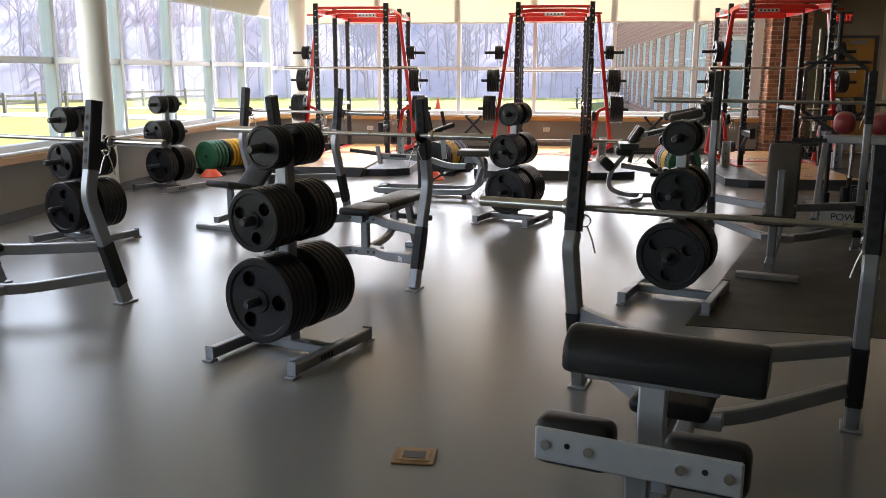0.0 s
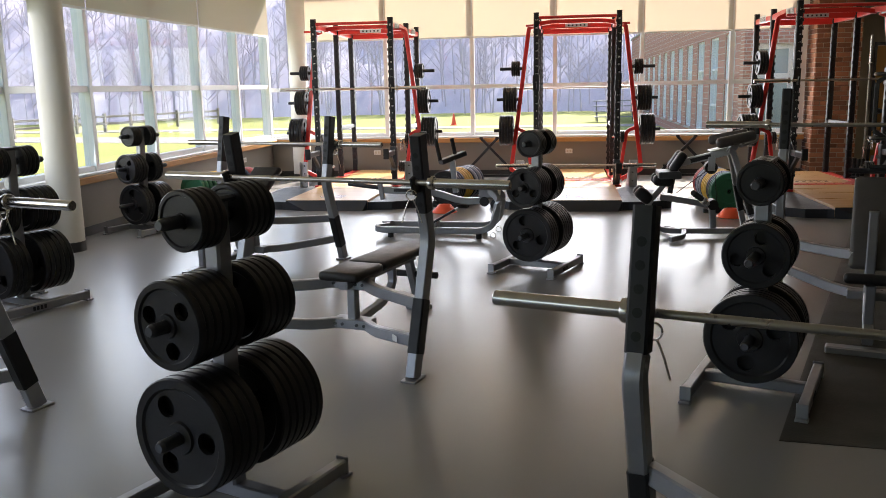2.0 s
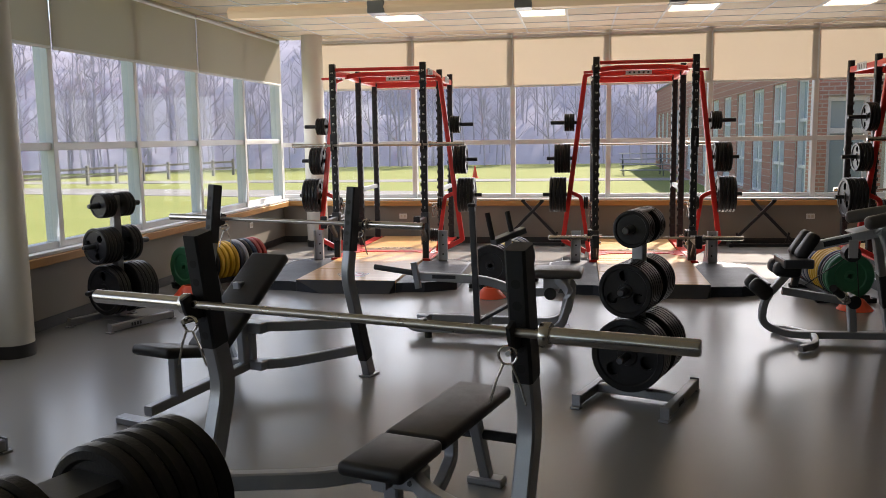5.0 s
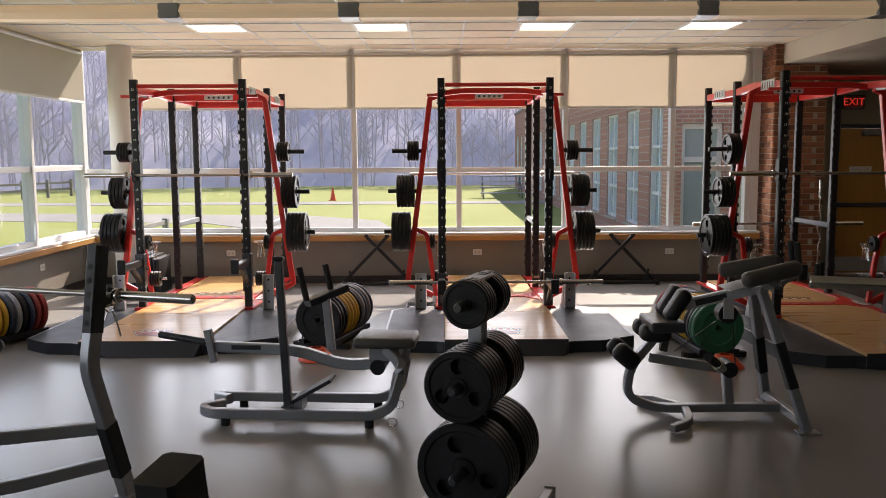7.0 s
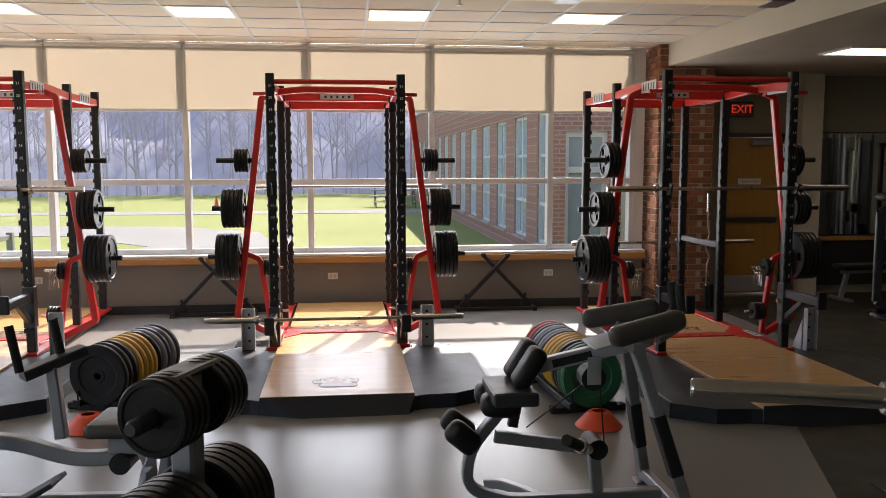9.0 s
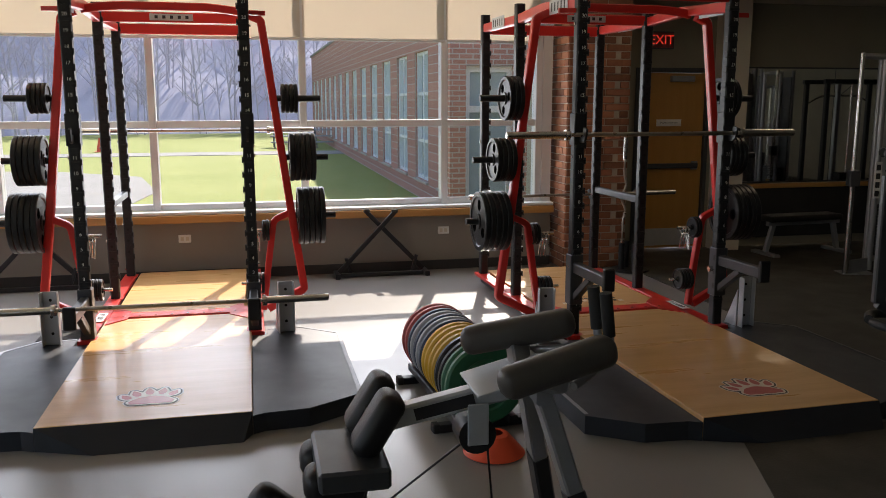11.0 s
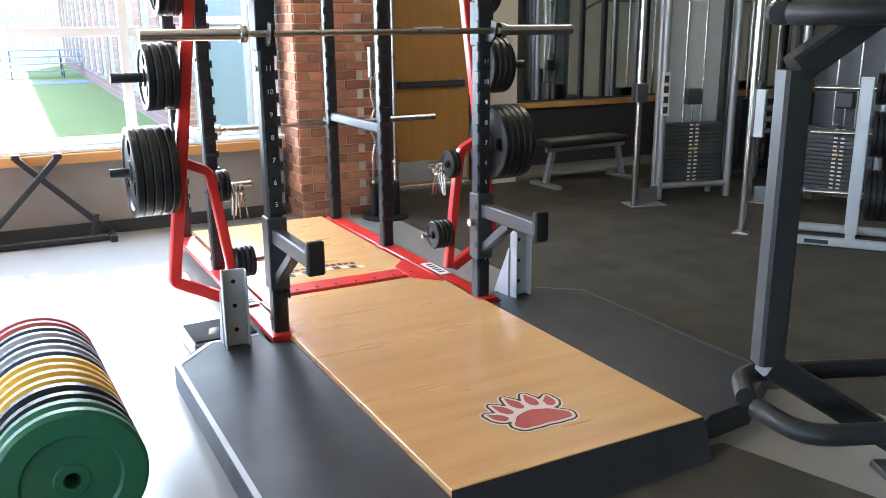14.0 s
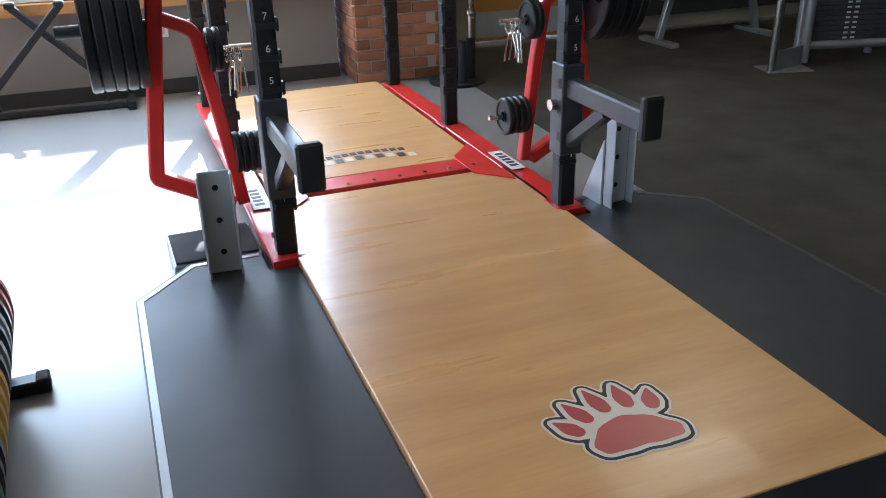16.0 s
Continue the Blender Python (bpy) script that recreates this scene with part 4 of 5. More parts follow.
    for k in range(5):
        part("badge_mark", box(B(), -0.13 + k * 0.06, MID - 0.0345, 2.44, -0.105 + k * 0.06, MID - 0.0341, 2.465), "ink", bp)
    part("cross_plate", box(B(), -0.52, 2.26, 0.10, 0.52, 2.40, 0.1345, 0.003), "red", t)
    for k in range(8):
        part("bolt", cyl(B(), (-0.42 + k * 0.12, 2.29, 0.1345), (-0.42 + k * 0.12, 2.29, 0.140), 0.010, seg=8), "chrome", t)
    return t


R1, R2, R3 = pose(-2.81, 12.74, 0), pose(0.44, 12.74, 0), pose(3.875, 12.14, 0, 0, 0, 1.6)
for m, loads, sp, rz in ((R1, ((45, 5), (35, 4), (10, 4)), 0.62, 0), (R2, ((45, 5), (35, 5), (10, 4)), 0.40, 1.50), (R3, ((45, 5), (25, 4), (25, 3)), 0.62, 0.86)):
    lifting_platform(m)
    power_rack(m, loads, sp, rz)
barbell(R1 @ pose(0, 1.62, 1.555))
barbell(R2 @ pose(-0.02, 1.25, 0.452), "steel barbell resting low on the spotter arms")
barbell(R2 @ pose(0.1, 4.03, 1.50), "steel barbell racked at the back of the frame")
barbell(R3 @ pose(-0.03, 1.62, 1.555))
barbell(R3 @ pose(0.40, 4.03, 0.86), "steel barbell hung on hooks behind the rack")
for m in (R3, R1, R2):
    t = thing("step_block", m @ pose(-0.81, 2.01, 0, 0, 0, 1), "low steel box with a black rubber top beside the rack", "step", "low step boxes")
    part("body", box(B(), -0.165, -0.155, 0.0, 0.165, 0.155, 0.080, 0.006), "steel", t)
    part("rubber_top", box(B(), -0.155, -0.145, 0.0805, 0.155, 0.145, 0.090, 0.004), "foam", t)


# ---- bumper plates on low racks ----
def bumper_rack(a, b, kinds):
    a, b = Vector((*a, 0)), Vector((*b, 0))
    d = (b - a)
    rz = math.degrees(math.atan2(-d.x, d.y))
    m = pose(a.x, a.y, 0, 0, 0, rz)
    L = d.length
    t = thing("bumper_rack", m, "low black floor rack holding bumper plates", "plate rack", "bumper plate racks")
    for s in (-1, 1):
        part("rail", sweep(B(), [(s * 0.15, 0.0, 0.07), (s * 0.15, L, 0.07)], 0.05, 0.05), "black", t)
    for y in (0.12, L - 0.12):
        part("cross_foot", box(B(), -0.26, y - 0.03, 0.0, 0.26, y + 0.03, 0.045, 0.005), "black", t)
        for s in (-1, 1):
            part("rubber_cap", box(B(), s * 0.26 - 0.02, y - 0.033, 0.0, s * 0.26 + 0.02, y + 0.033, 0.05, 0.006), "foam", t)
    for k in range(len(kinds) + 1):
        y = 0.02 + k * (L - 0.04) / len(kinds)
        part("divider", cyl(B(), (-0.15, y, 0.09), (-0.15, y, 0.16), 0.006, seg=6), "black", t)
    z = 0.07 + 0.17
    step = (L - 0.04) / len(kinds)
    for i, c in enumerate(kinds):
        me = BUMPER[c]
        ob = new("bumper_plate", me)
        ob.matrix_basis = m @ pose(0, 0.02 + (i + 0.5) * step, z + 0.03, random.uniform(-1.5, 1.5), random.uniform(0, 360), random.uniform(-1.5, 1.5))
        tagged(ob, "%s rubber bumper plate standing in a floor rack" % {"greyb": "grey", "redb": "red", "blue": "dark blue", "plate": "black"}.get(c, c), "bumper plate", "bumper plates in the floor racks")
    return m


BUMPER = {c: drilled("bumper_plate", bumper_profile(0.225, 0.05), 0, 0, 0, c, 48) for c in ("green", "yellow", "blue", "redb", "greyb", "plate")}
FULL = ["green", "green", "plate", "plate", "yellow", "yellow", "yellow", "yellow", "blue", "greyb", "blue", "greyb", "blue", "redb", "redb"]
bumper_rack((2.23, 12.45), (2.16, 13.52), FULL)
bumper_rack((-4.62, 12.6), (-4.15, 13.62), ["green"] * 4 + ["plate"] + ["yellow"] * 4 + ["blue", "greyb", "plate", "blue", "redb", "redb"])
bumper_rack((-1.27, 12.9), (-1.02, 13.75), ["plate"] * 3 + ["yellow"] * 4 + ["plate", "greyb", "blue", "greyb", "blue"])


def disc_cone(x, y, tilt=0, rz=0):
    t = thing("marker_cone", pose(x, y, 0.004, tilt, 0, rz), "orange red plastic disc cone on the floor", "cone", "disc cones")
    bm = B()
    prof = [(0.155, 0.0), (0.16, 0.004), (0.075, 0.10), (0.045, 0.105), (0.045, 0.101), (0.072, 0.096), (0.150, 0.0)]
    lathe(bm, prof, 36)
    bmesh.ops.transform(bm, matrix=pose(0, 0, 0, 90, 0, 0), verts=bm.verts[:])
    part("cone_shell", bm, "cone", t)


disc_cone(2.2, 12.22)
disc_cone(-4.45, 12.42)
disc_cone(-1.22, 12.55, 0, 0)


# ---- floor box ----
t = thing("floor_box", pose(-0.13, 3.75, 0, 0, 0, 0), "worn brass electrical box set in the floor", "floor box")
part("frame", box(B(), -0.085, -0.072, 0.0, 0.085, 0.072, 0.009, 0.004), "brass", t)
part("lid", box(B(), -0.065, -0.052, 0.0092, 0.065, 0.052, 0.012, 0.002), "brass", t)
part("lid_mark", box(B(), -0.045, -0.03, 0.0122, 0.045, 0.03, 0.0132, 0.0), "gun", t)


# ---- brick pier, exit door, mirror ----
pier = tagged(new("wall_brick_pier"), "red brick pier with pale mortar joints", "wall", "", "structure")
part("mortar_core", box(B(), 4.262, 16.702, 0, 4.948, 17.60, CEIL + 0.1), "mortar", pier, "", 0)
BR = {}
for nm, (sx, sy) in (("stretcher", (0.198, 0.016)), ("half", (0.094, 0.016))):
    BR[nm] = rack_piece("brick", box(B(), -sx / 2, -sy / 2, -0.033, sx / 2, sy / 2, 0.033, 0.004), "brick")


def brick(kind, m):
    ob = new("brick", BR[kind])
    ob.parent, ob.matrix_basis = pier, m


for c in range(42):
    z = 0.037 + c * 0.0762
    odd = c % 2
    xs = [4.36 + 0.208 * i for i in range(3)] if not odd else [4.466 + 0.208 * i for i in range(2)]
    for x in xs:
        brick("stretcher", pose(x, 16.698 + random.uniform(-0.002, 0.002), z))
    for x in ((4.90,) if not odd else (4.309, 4.885)):
        brick("half", pose(x, 16.698, z))
    ys = [16.80, 17.008, 17.216] if odd else [16.904, 17.112]
    for y in ys:
        brick("stretcher", pose(4.258, y, z, 0, 0, 90))
    if not odd:
        brick("half", pose(4.258, 16.747, z, 0, 0, 90))

d = tagged(new("door_1"), "honey veneer fire exit door, closed, with a push bar", "door", "", "structure")
d.location = (5.44, 17.62, 0)
part("leaf", box(B(), 0.05, 0.03, 0.01, 0.91, 0.075, 2.10, 0.003), "door", d)
for a in ((0.0, 0.0, 0.048, 2.16), (0.912, 0.0, 0.96, 2.16)):
    part("jamb", box(B(), a[0], -0.02, 0.0, a[2], 0.12, a[3], 0.004), "gun", d)
part("head", box(B(), 0.05, -0.02, 2.105, 0.91, 0.12, 2.16, 0.004), "gun", d)
pb = part("push_bar", box(B(), 0.10, -0.03, 0.98, 0.84, 0.0, 1.04, 0.008), "gun", d)
for x in (0.13, 0.81):
    part("bar_mount", box(B(), x - 0.04, -0.0, 0.96, x + 0.04, 0.029, 1.06, 0.005), "steel", pb)
part("closer", box(B(), 0.45, -0.03, 2.0, 0.75, 0.029, 2.07, 0.006), "steel", d)
part("kick_plate", box(B(), 0.08, 0.025, 0.04, 0.88, 0.0295, 0.25, 0.002), "pale", d)
nt = part("notice", box(B(), 0.30, 0.026, 1.48, 0.62, 0.0295, 1.56), "white", d)
words("notice_text", "Emergency exit only", 0.028, "ink", nt, pose(0.46, 0.0255, 1.52, 90, 0, 0), 0.0004)
ex = thing("exit_sign", pose(5.72, 17.60, 2.47), "lit red exit sign above the door", "exit sign")
part("housing", box(B(), -0.16, -0.04, -0.10, 0.16, 0.018, 0.10, 0.006), "gun", ex)
part("face", box(B(), -0.145, -0.043, -0.085, 0.145, -0.0405, 0.085), "redvinyl", ex)
words("lettering", "EXIT", 0.15, "exit", ex, pose(0, -0.0445, 0, 90, 0, 0), 0.001)
fs = thing("fire_alarm", pose(5.12, 17.60, 2.05), "small red fire alarm box on the wall", "alarm")
part("case", box(B(), -0.06, -0.05, -0.08, 0.06, 0.018, 0.08, 0.008), "redvinyl", fs)
part("strobe", box(B(), -0.03, -0.058, -0.02, 0.03, -0.0505, 0.02, 0.004), "white", fs)

mi = thing("wall_mirror", pose(6.76, 17.62, 0), "wide wall mirror above a black padded base", "mirror")
for i in range(5):
    part("mirror_panel", box(B(), 0.02 + i * 1.3, -0.026, 0.80, 1.312 + i * 1.3, -0.02, 2.16), "mirror", mi, "", 0)
part("backing", box(B(), 0.0, -0.018, 0.78, 6.6, -0.002, 2.18), "gun", mi, "", 0)
part("ledge", box(B(), -0.02, -0.09, 0.72, 6.6, -0.002, 0.775, 0.006), "oak", mi)
part("padding", box(B(), -0.02, -0.05, 0.11, 6.6, -0.002, 0.718, 0.006), "base", mi)

# upright bar holder by the pier with leaning bars
bh = thing("bar_holder", pose(4.92, 16.48, 0), "round black floor holder for upright barbells", "bar holder")
part("base", cyl(B(), (0, 0, 0), (0, 0, 0.02), 0.20, seg=24), "black", bh)
for i in range(4):
    a = math.pi / 2 * i
    part("tube", cyl(B(), (0.1 * math.cos(a), 0.1 * math.sin(a), 0.02), (0.1 * math.cos(a), 0.1 * math.sin(a), 0.30), 0.032, seg=14), "black", bh)
barbell(pose(5.02, 16.48, 1.13, 0, -90, 0), "steel barbell standing upright in a floor holder")
cb = thing("curl_bar", pose(4.82, 16.48, 0.03), "zigzag steel curl bar standing in a floor holder", "curl bar")
part("bar", sweep(B(), bend([(0, 0, 0.3), (0, 0, 0.5), (0.03, 0, 0.62), (-0.03, 0, 0.75), (0.03, 0, 0.88), (0, 0, 1.0), (0, 0, 1.15)], 0.04), 0.014, seg=10), "bar", cb)
part("sleeve", cyl(B(), (0, 0, 0), (0, 0, 0.3), 0.025), "chrome", cb)
part("sleeve", cyl(B(), (0, 0, 1.15), (0, 0, 1.38), 0.025), "chrome", cb)


# ---- folding stands by the wall ----
def folding_stand(x, y):
    t = thing("folding_stand", pose(x, y, 0), "black tubular stand folded into a cross by the wall", "stand", "folded stands")
    for s in (-1, 1):
        part("leg_tube", sweep(B(), [(-s * 0.14, s * 0.03, 0.66), (s * 0.44, s * 0.03, 0.055)], 0.045, 0.045, up=(0, 1, 0)), "black", t)
        part("side_foot", sweep(B(), [(s * 0.46, -0.14, 0.026), (s * 0.46, 0.10, 0.026)], 0.05, 0.05), "black", t)
        part("knee_brace", sweep(B(), [(s * 0.32, -0.02, 0.045), (s * 0.37, s * 0.03 - 0.02, 0.20)], 0.03, 0.03, up=(0, 1, 0)), "black", t)
        part("end_cap", box(B(), -s * 0.14 - 0.03, s * 0.03 - 0.03, 0.65, -s * 0.14 + 0.03, s * 0.03 + 0.03, 0.69, 0.008), "foam", t)
    part("floor_bar", sweep(B(), [(-0.43, -0.05, 0.026), (0.43, -0.05, 0.026)], 0.04, 0.04), "black", t)
    part("pivot", cyl(B(), (0, -0.05, 0.515), (0, 0.07, 0.515), 0.02, seg=12), "chrome", t)


folding_stand(2.30, 16.80)
folding_stand(-1.02, 16.80)


# folded mats in the corner
for i in range(3):
    fm = thing("folded_mat", pose(-4.02 + i * 0.10, 16.30, 0, 0, 4 - i * 2, 3), "black folded exercise mat standing in the corner", "exercise mat", "folded mats")
    for k in range(2):
        part("mat_layer", box(B(), k * 0.042, -0.28, 0.0, 0.04 + k * 0.042, 0.28, 0.52 - 0.03 * i, 0.012, 2), "vinyl", fm)

# ---- plate loaded row bench ----
t = thing("row_machine", pose(-1.04, 10.93, 0, 0, 0, -4), "low silver t-bar row bench with a black seat", "row machine")
for s in (-1, 1):
    rail = bend([(-0.55, s * 0.05, 0.10), (-0.68, s * 0.14, 0.09), (-0.60, s * 0.2, 0.08), (0.48, s * 0.2, 0.08), (0.60, s * 0.2, 0.14), (0.66, s * 0.17, 0.42), (0.55, s * 0.1, 0.50)], 0.13)
    part("frame_rail", sweep(B(), rail, 0.055, 0.065), "steel", t)
    for x in (-0.5, 0.45):
        part("rubber_foot", cyl(B(), (x, s * 0.2, 0.0), (x, s * 0.2, 0.05), 0.03, seg=14), "foam", t)
part("foot_board", box(B(), -0.19, -0.09, -0.012, 0.19, 0.09, 0.012, 0.006, 1, Matrix.Translation((0.03, -0.08, 0.20)) @ Matrix.Rotation(radians(-30), 4, "Y")), "mat", t)
part("board_bracket", box(B(), -0.06, -0.16, 0.08, 0.0, 0.0, 0.17, 0.006), "steel", t)
part("seat_bracket", box(B(), 0.44, -0.12, 0.42, 0.64, 0.12, 0.504, 0.008), "steel", t)
part("seat_pad", box(B(), 0.34, -0.17, 0.505, 0.75, 0.17, 0.575, 0.03, 3), "greyvinyl", t)
part("row_beam", sweep(B(), bend([(0.52, 0, 0.38), (0.25, 0, 0.36), (-0.05, 0, 0.46), (-0.62, 0, 0.48)], 0.12), 0.06, 0.07), "steel", t)
part("beam_badge", box(B(), -0.5, -0.0335, 0.465, -0.3, -0.031, 0.495), "ink", t)
part("pivot", cyl(B(), (0.5, -0.14, 0.38), (0.5, 0.14, 0.38), 0.05, seg=18), "black", t)
part("cross_handle", sweep(B(), [(-0.62, -0.03, 0.38), (-0.66, -0.03, 0.60)], 0.05, 0.05, up=(0, 1, 0)), "steel", t)
part("load_horn", cyl(B(), (-0.64, 0, 0.50), (-1.05, 0.12, 0.53), 0.024, seg=14), "black", t)
part("upright_rod", sweep(B(), [(-0.09, -0.16, 0.10), (-0.13, -0.16, 1.08)], 0.05, 0.05, up=(0, 1, 0)), "gun", t)
part("rod_cap", box(B(), -0.165, -0.195, 1.08, -0.095, -0.125, 1.11, 0.008), "black", t)
part("handle_post", sweep(B(), [(0.16, 0.06, 0.45), (0.13, 0.06, 0.80)], 0.055, 0.055, up=(0, 1, 0)), "steel", t)
part("handle_yoke", sweep(B(), [(0.02, -0.02, 0.78), (0.24, 0.18, 0.86)], 0.09, 0.05), "gun", t)
for a in ((0.02, -0.04), (0.16, 0.12)):
    part("grip", cyl(B(), (a[0], a[1], 0.80), (a[0] - 0.05, a[1] + 0.02, 1.02), 0.021, seg=14), "foam", t)
for s in (-1, 1):
    rg = B()
    lathe(rg, [(0.026, -0.004), (0.034, -0.004), (0.034, 0.004), (0.026, 0.004)], 18)
    bmesh.ops.transform(rg, matrix=Matrix.Translation((0.60, s * 0.2, 0.036)), verts=rg.verts[:])
    part("band_ring", rg, "chrome", t)

# ---- leg curl bench with arm pads ----
t = thing("leg_curl_machine", pose(0, 0, 0), "silver kneeling leg curl machine with padded arm rests", "leg curl machine")
for y, yt in ((10.54, 10.68), (11.22, 10.88)):
    part("support_leg", sweep(B(), bend([(2.16, y, 0.012), (1.92, yt, 0.84), (1.88, yt, 0.93)], 0.15), 0.055, 0.075, up=(0, 1, 0)), "steel", t)
    dv = Vector((1.92 - 2.16, yt - y, 0.828)).normalized()
    a = Vector((2.16, y, 0.012))
    part("rubber_sleeve", sweep(B(), [a + dv * 0.28, a + dv * 0.58], 0.062, 0.083, up=(0, 1, 0)), "black", t)
    part("foot_plate", box(B(), 2.10, y - 0.05, 0, 2.24, y + 0.05, 0.012, 0.003), "steel", t)
part("leg_tie", sweep(B(), [(2.14, 10.57, 0.07), (2.14, 11.19, 0.07)], 0.05, 0.06), "steel", t)
part("main_rail", sweep(B(), bend([(2.12, 10.88, 0.07), (1.30, 10.90, 0.06), (1.10, 10.90, 0.14), (1.12, 10.90, 0.34), (1.34, 10.88, 0.62)], 0.16, 6), 0.055, 0.065, up=(0, 1, 0)), "steel", t)
part("cross_foot", sweep(B(), bend([(1.32, 10.55, 0.03), (1.45, 10.62, 0.05), (1.50, 10.9, 0.06), (1.34, 11.15, 0.05), (1.26, 11.22, 0.03)], 0.1), 0.05, 0.05), "steel", t)
part("pivot_post", sweep(B(), [(1.78, 10.88, 0.10), (1.76, 10.88, 0.30)], 0.06, 0.06, up=(0, 1, 0)), "steel", t)
part("pivot_hub", cyl(B(), (1.76, 10.80, 0.34), (1.76, 10.96, 0.34), 0.052, seg=22), "black", t)
part("lever_arm", sweep(B(), [(1.74, 10.84, 0.34), (1.24, 10.84, 0.42)], 0.045, 0.06), "steel", t)
part("load_horn", cyl(B(), (1.70, 10.76, 0.36), (1.52, 10.50, 0.50), 0.024, seg=14), "bar", t)
part("horn_grip", cyl(B(), (1.615, 10.637, 0.426), (1.515, 10.493, 0.504), 0.0275, seg=14), "foam", t)
part("load_collar", cyl(B(), (1.655, 10.695, 0.395), (1.63, 10.66, 0.415), 0.038, seg=16), "chrome", t)
part("beam", sweep(B(), [(1.90, 10.78, 0.885), (1.38, 10.88, 0.745)], 0.06, 0.07), "pale", t)
part("beam_badge", box(B(), -0.1, -0.001, -0.02, 0.1, 0.001, 0.02, 0, 1, Matrix.Translation((1.62, 10.801, 0.810)) @ Matrix.Rotation(radians(-10.9), 4, "Z") @ Matrix.Rotation(radians(-14.8), 4, "Y")), "ink", t)
part("top_plate", box(B(), -0.13, -0.12, -0.005, 0.13, 0.12, 0.005, 0.002, 1, Matrix.Translation((1.82, 10.78, 0.917)) @ Matrix.Rotation(radians(-14), 4, "Y")), "pale", t)
part("weight_hub", cyl(B(), (1.72, 10.76, 0.72), (1.72, 10.86, 0.72), 0.062, seg=24), "black", t)
part("hub_bracket", box(B(), 1.685, 10.75, 0.69, 1.755, 10.758, 0.83, 0.003), "pale", t)
part("cable", sweep(B(), [(1.70, 10.80, 0.70), (1.40, 10.84, 0.46)], 0.004, seg=6), "black", t)
part("cable", sweep(B(), [(1.76, 10.80, 0.70), (1.79, 10.80, 0.38)], 0.004, seg=6), "black", t)


def capsule(p, q, w, h):
    """A padded roll with rounded ends between p and q, flattened below."""
    p, q = Vector(p), Vector(q)
    L = (q - p).length
    m = Matrix.Translation((p + q) / 2) @ (q - p).to_track_quat("X", "Z").to_matrix().to_4x4()
    return box(B(), -L / 2, -w / 2, -h / 2, L / 2, w / 2, h / 2, min(w, h) * 0.40, 4, m)


for y0, y1, hy in ((10.50, 10.545, 10.665), (10.97, 10.865, 10.765)):
    part("arm_pad", capsule((1.715, y0, 0.975), (2.085, y1, 1.055), 0.098, 0.098), "greyvinyl", t)
    part("pad_bracket", sweep(B(), [(1.88, (y0 + 3 * 10.74) / 4, 0.90), (1.90, (y0 + y1) / 2, 0.965)], 0.07, 0.05, up=(0, 1, 0)), "steel", t)
    hd = bend([(1.95, (y0 + y1) / 2, 0.950), (2.06, (y1 + hy) / 2, 0.975), (2.13, hy, 0.995), (2.115, hy, 1.12)], 0.05, 5)
    part("handle", sweep(B(), hd, 0.014, seg=12), "steel", t)
    part("grip", cyl(B(), (2.122, hy, 1.055), (2.105, hy, 1.195), 0.020, seg=16), "foam", t)
part("cross_tube", sweep(B(), [(1.88, 10.58, 0.90), (1.88, 10.92, 0.90)], 0.05, 0.05), "steel", t)
for i, (yc) in enumerate((10.80, 10.99)):
    part("thigh_pad", capsule((1.34, yc, 0.68), (1.46, yc, 0.87), 0.14, 0.09), "vinyl", t)
    part("knee_pad", capsule((1.16, yc, 0.60), (1.36, yc, 0.58), 0.14, 0.11), "vinyl", t)
    part("ankle_roll", capsule((1.00, yc - 0.02, 0.50), (1.14, yc - 0.02, 0.38), 0.11, 0.12), "vinyl", t)
part("pad_frame", box(B(), 1.20, 10.64, 0.62, 1.42, 11.0, 0.69, 0.01, 1), "gun", t)
part("pad_strut", sweep(B(), [(1.34, 10.90, 0.45), (1.40, 10.90, 0.78)], 0.05, 0.05, up=(0, 1, 0)), "gun", t)

# ---- stand with hexagonal bars ----
t = thing("bar_stand", pose(3.53, 10.72, 0), "low black stand with tubes for upright bars", "bar stand")
part("base_plate", box(B(), -0.15, -0.16, 0, 0.55, 0.30, 0.02, 0.006), "black", t)
part("centre_tube", cyl(B(), (0, 0, 0.02), (0, 0, 0.16), 0.05, seg=20), "black", t)
for x, y in ((0.20, 0.0), (0.36, 0.16), (0.06, 0.2), (0.30, -0.1)):
    part("socket_tube", cyl(B(), (x, y, 0.02), (x, y, 0.22), 0.036, seg=16), "black", t)


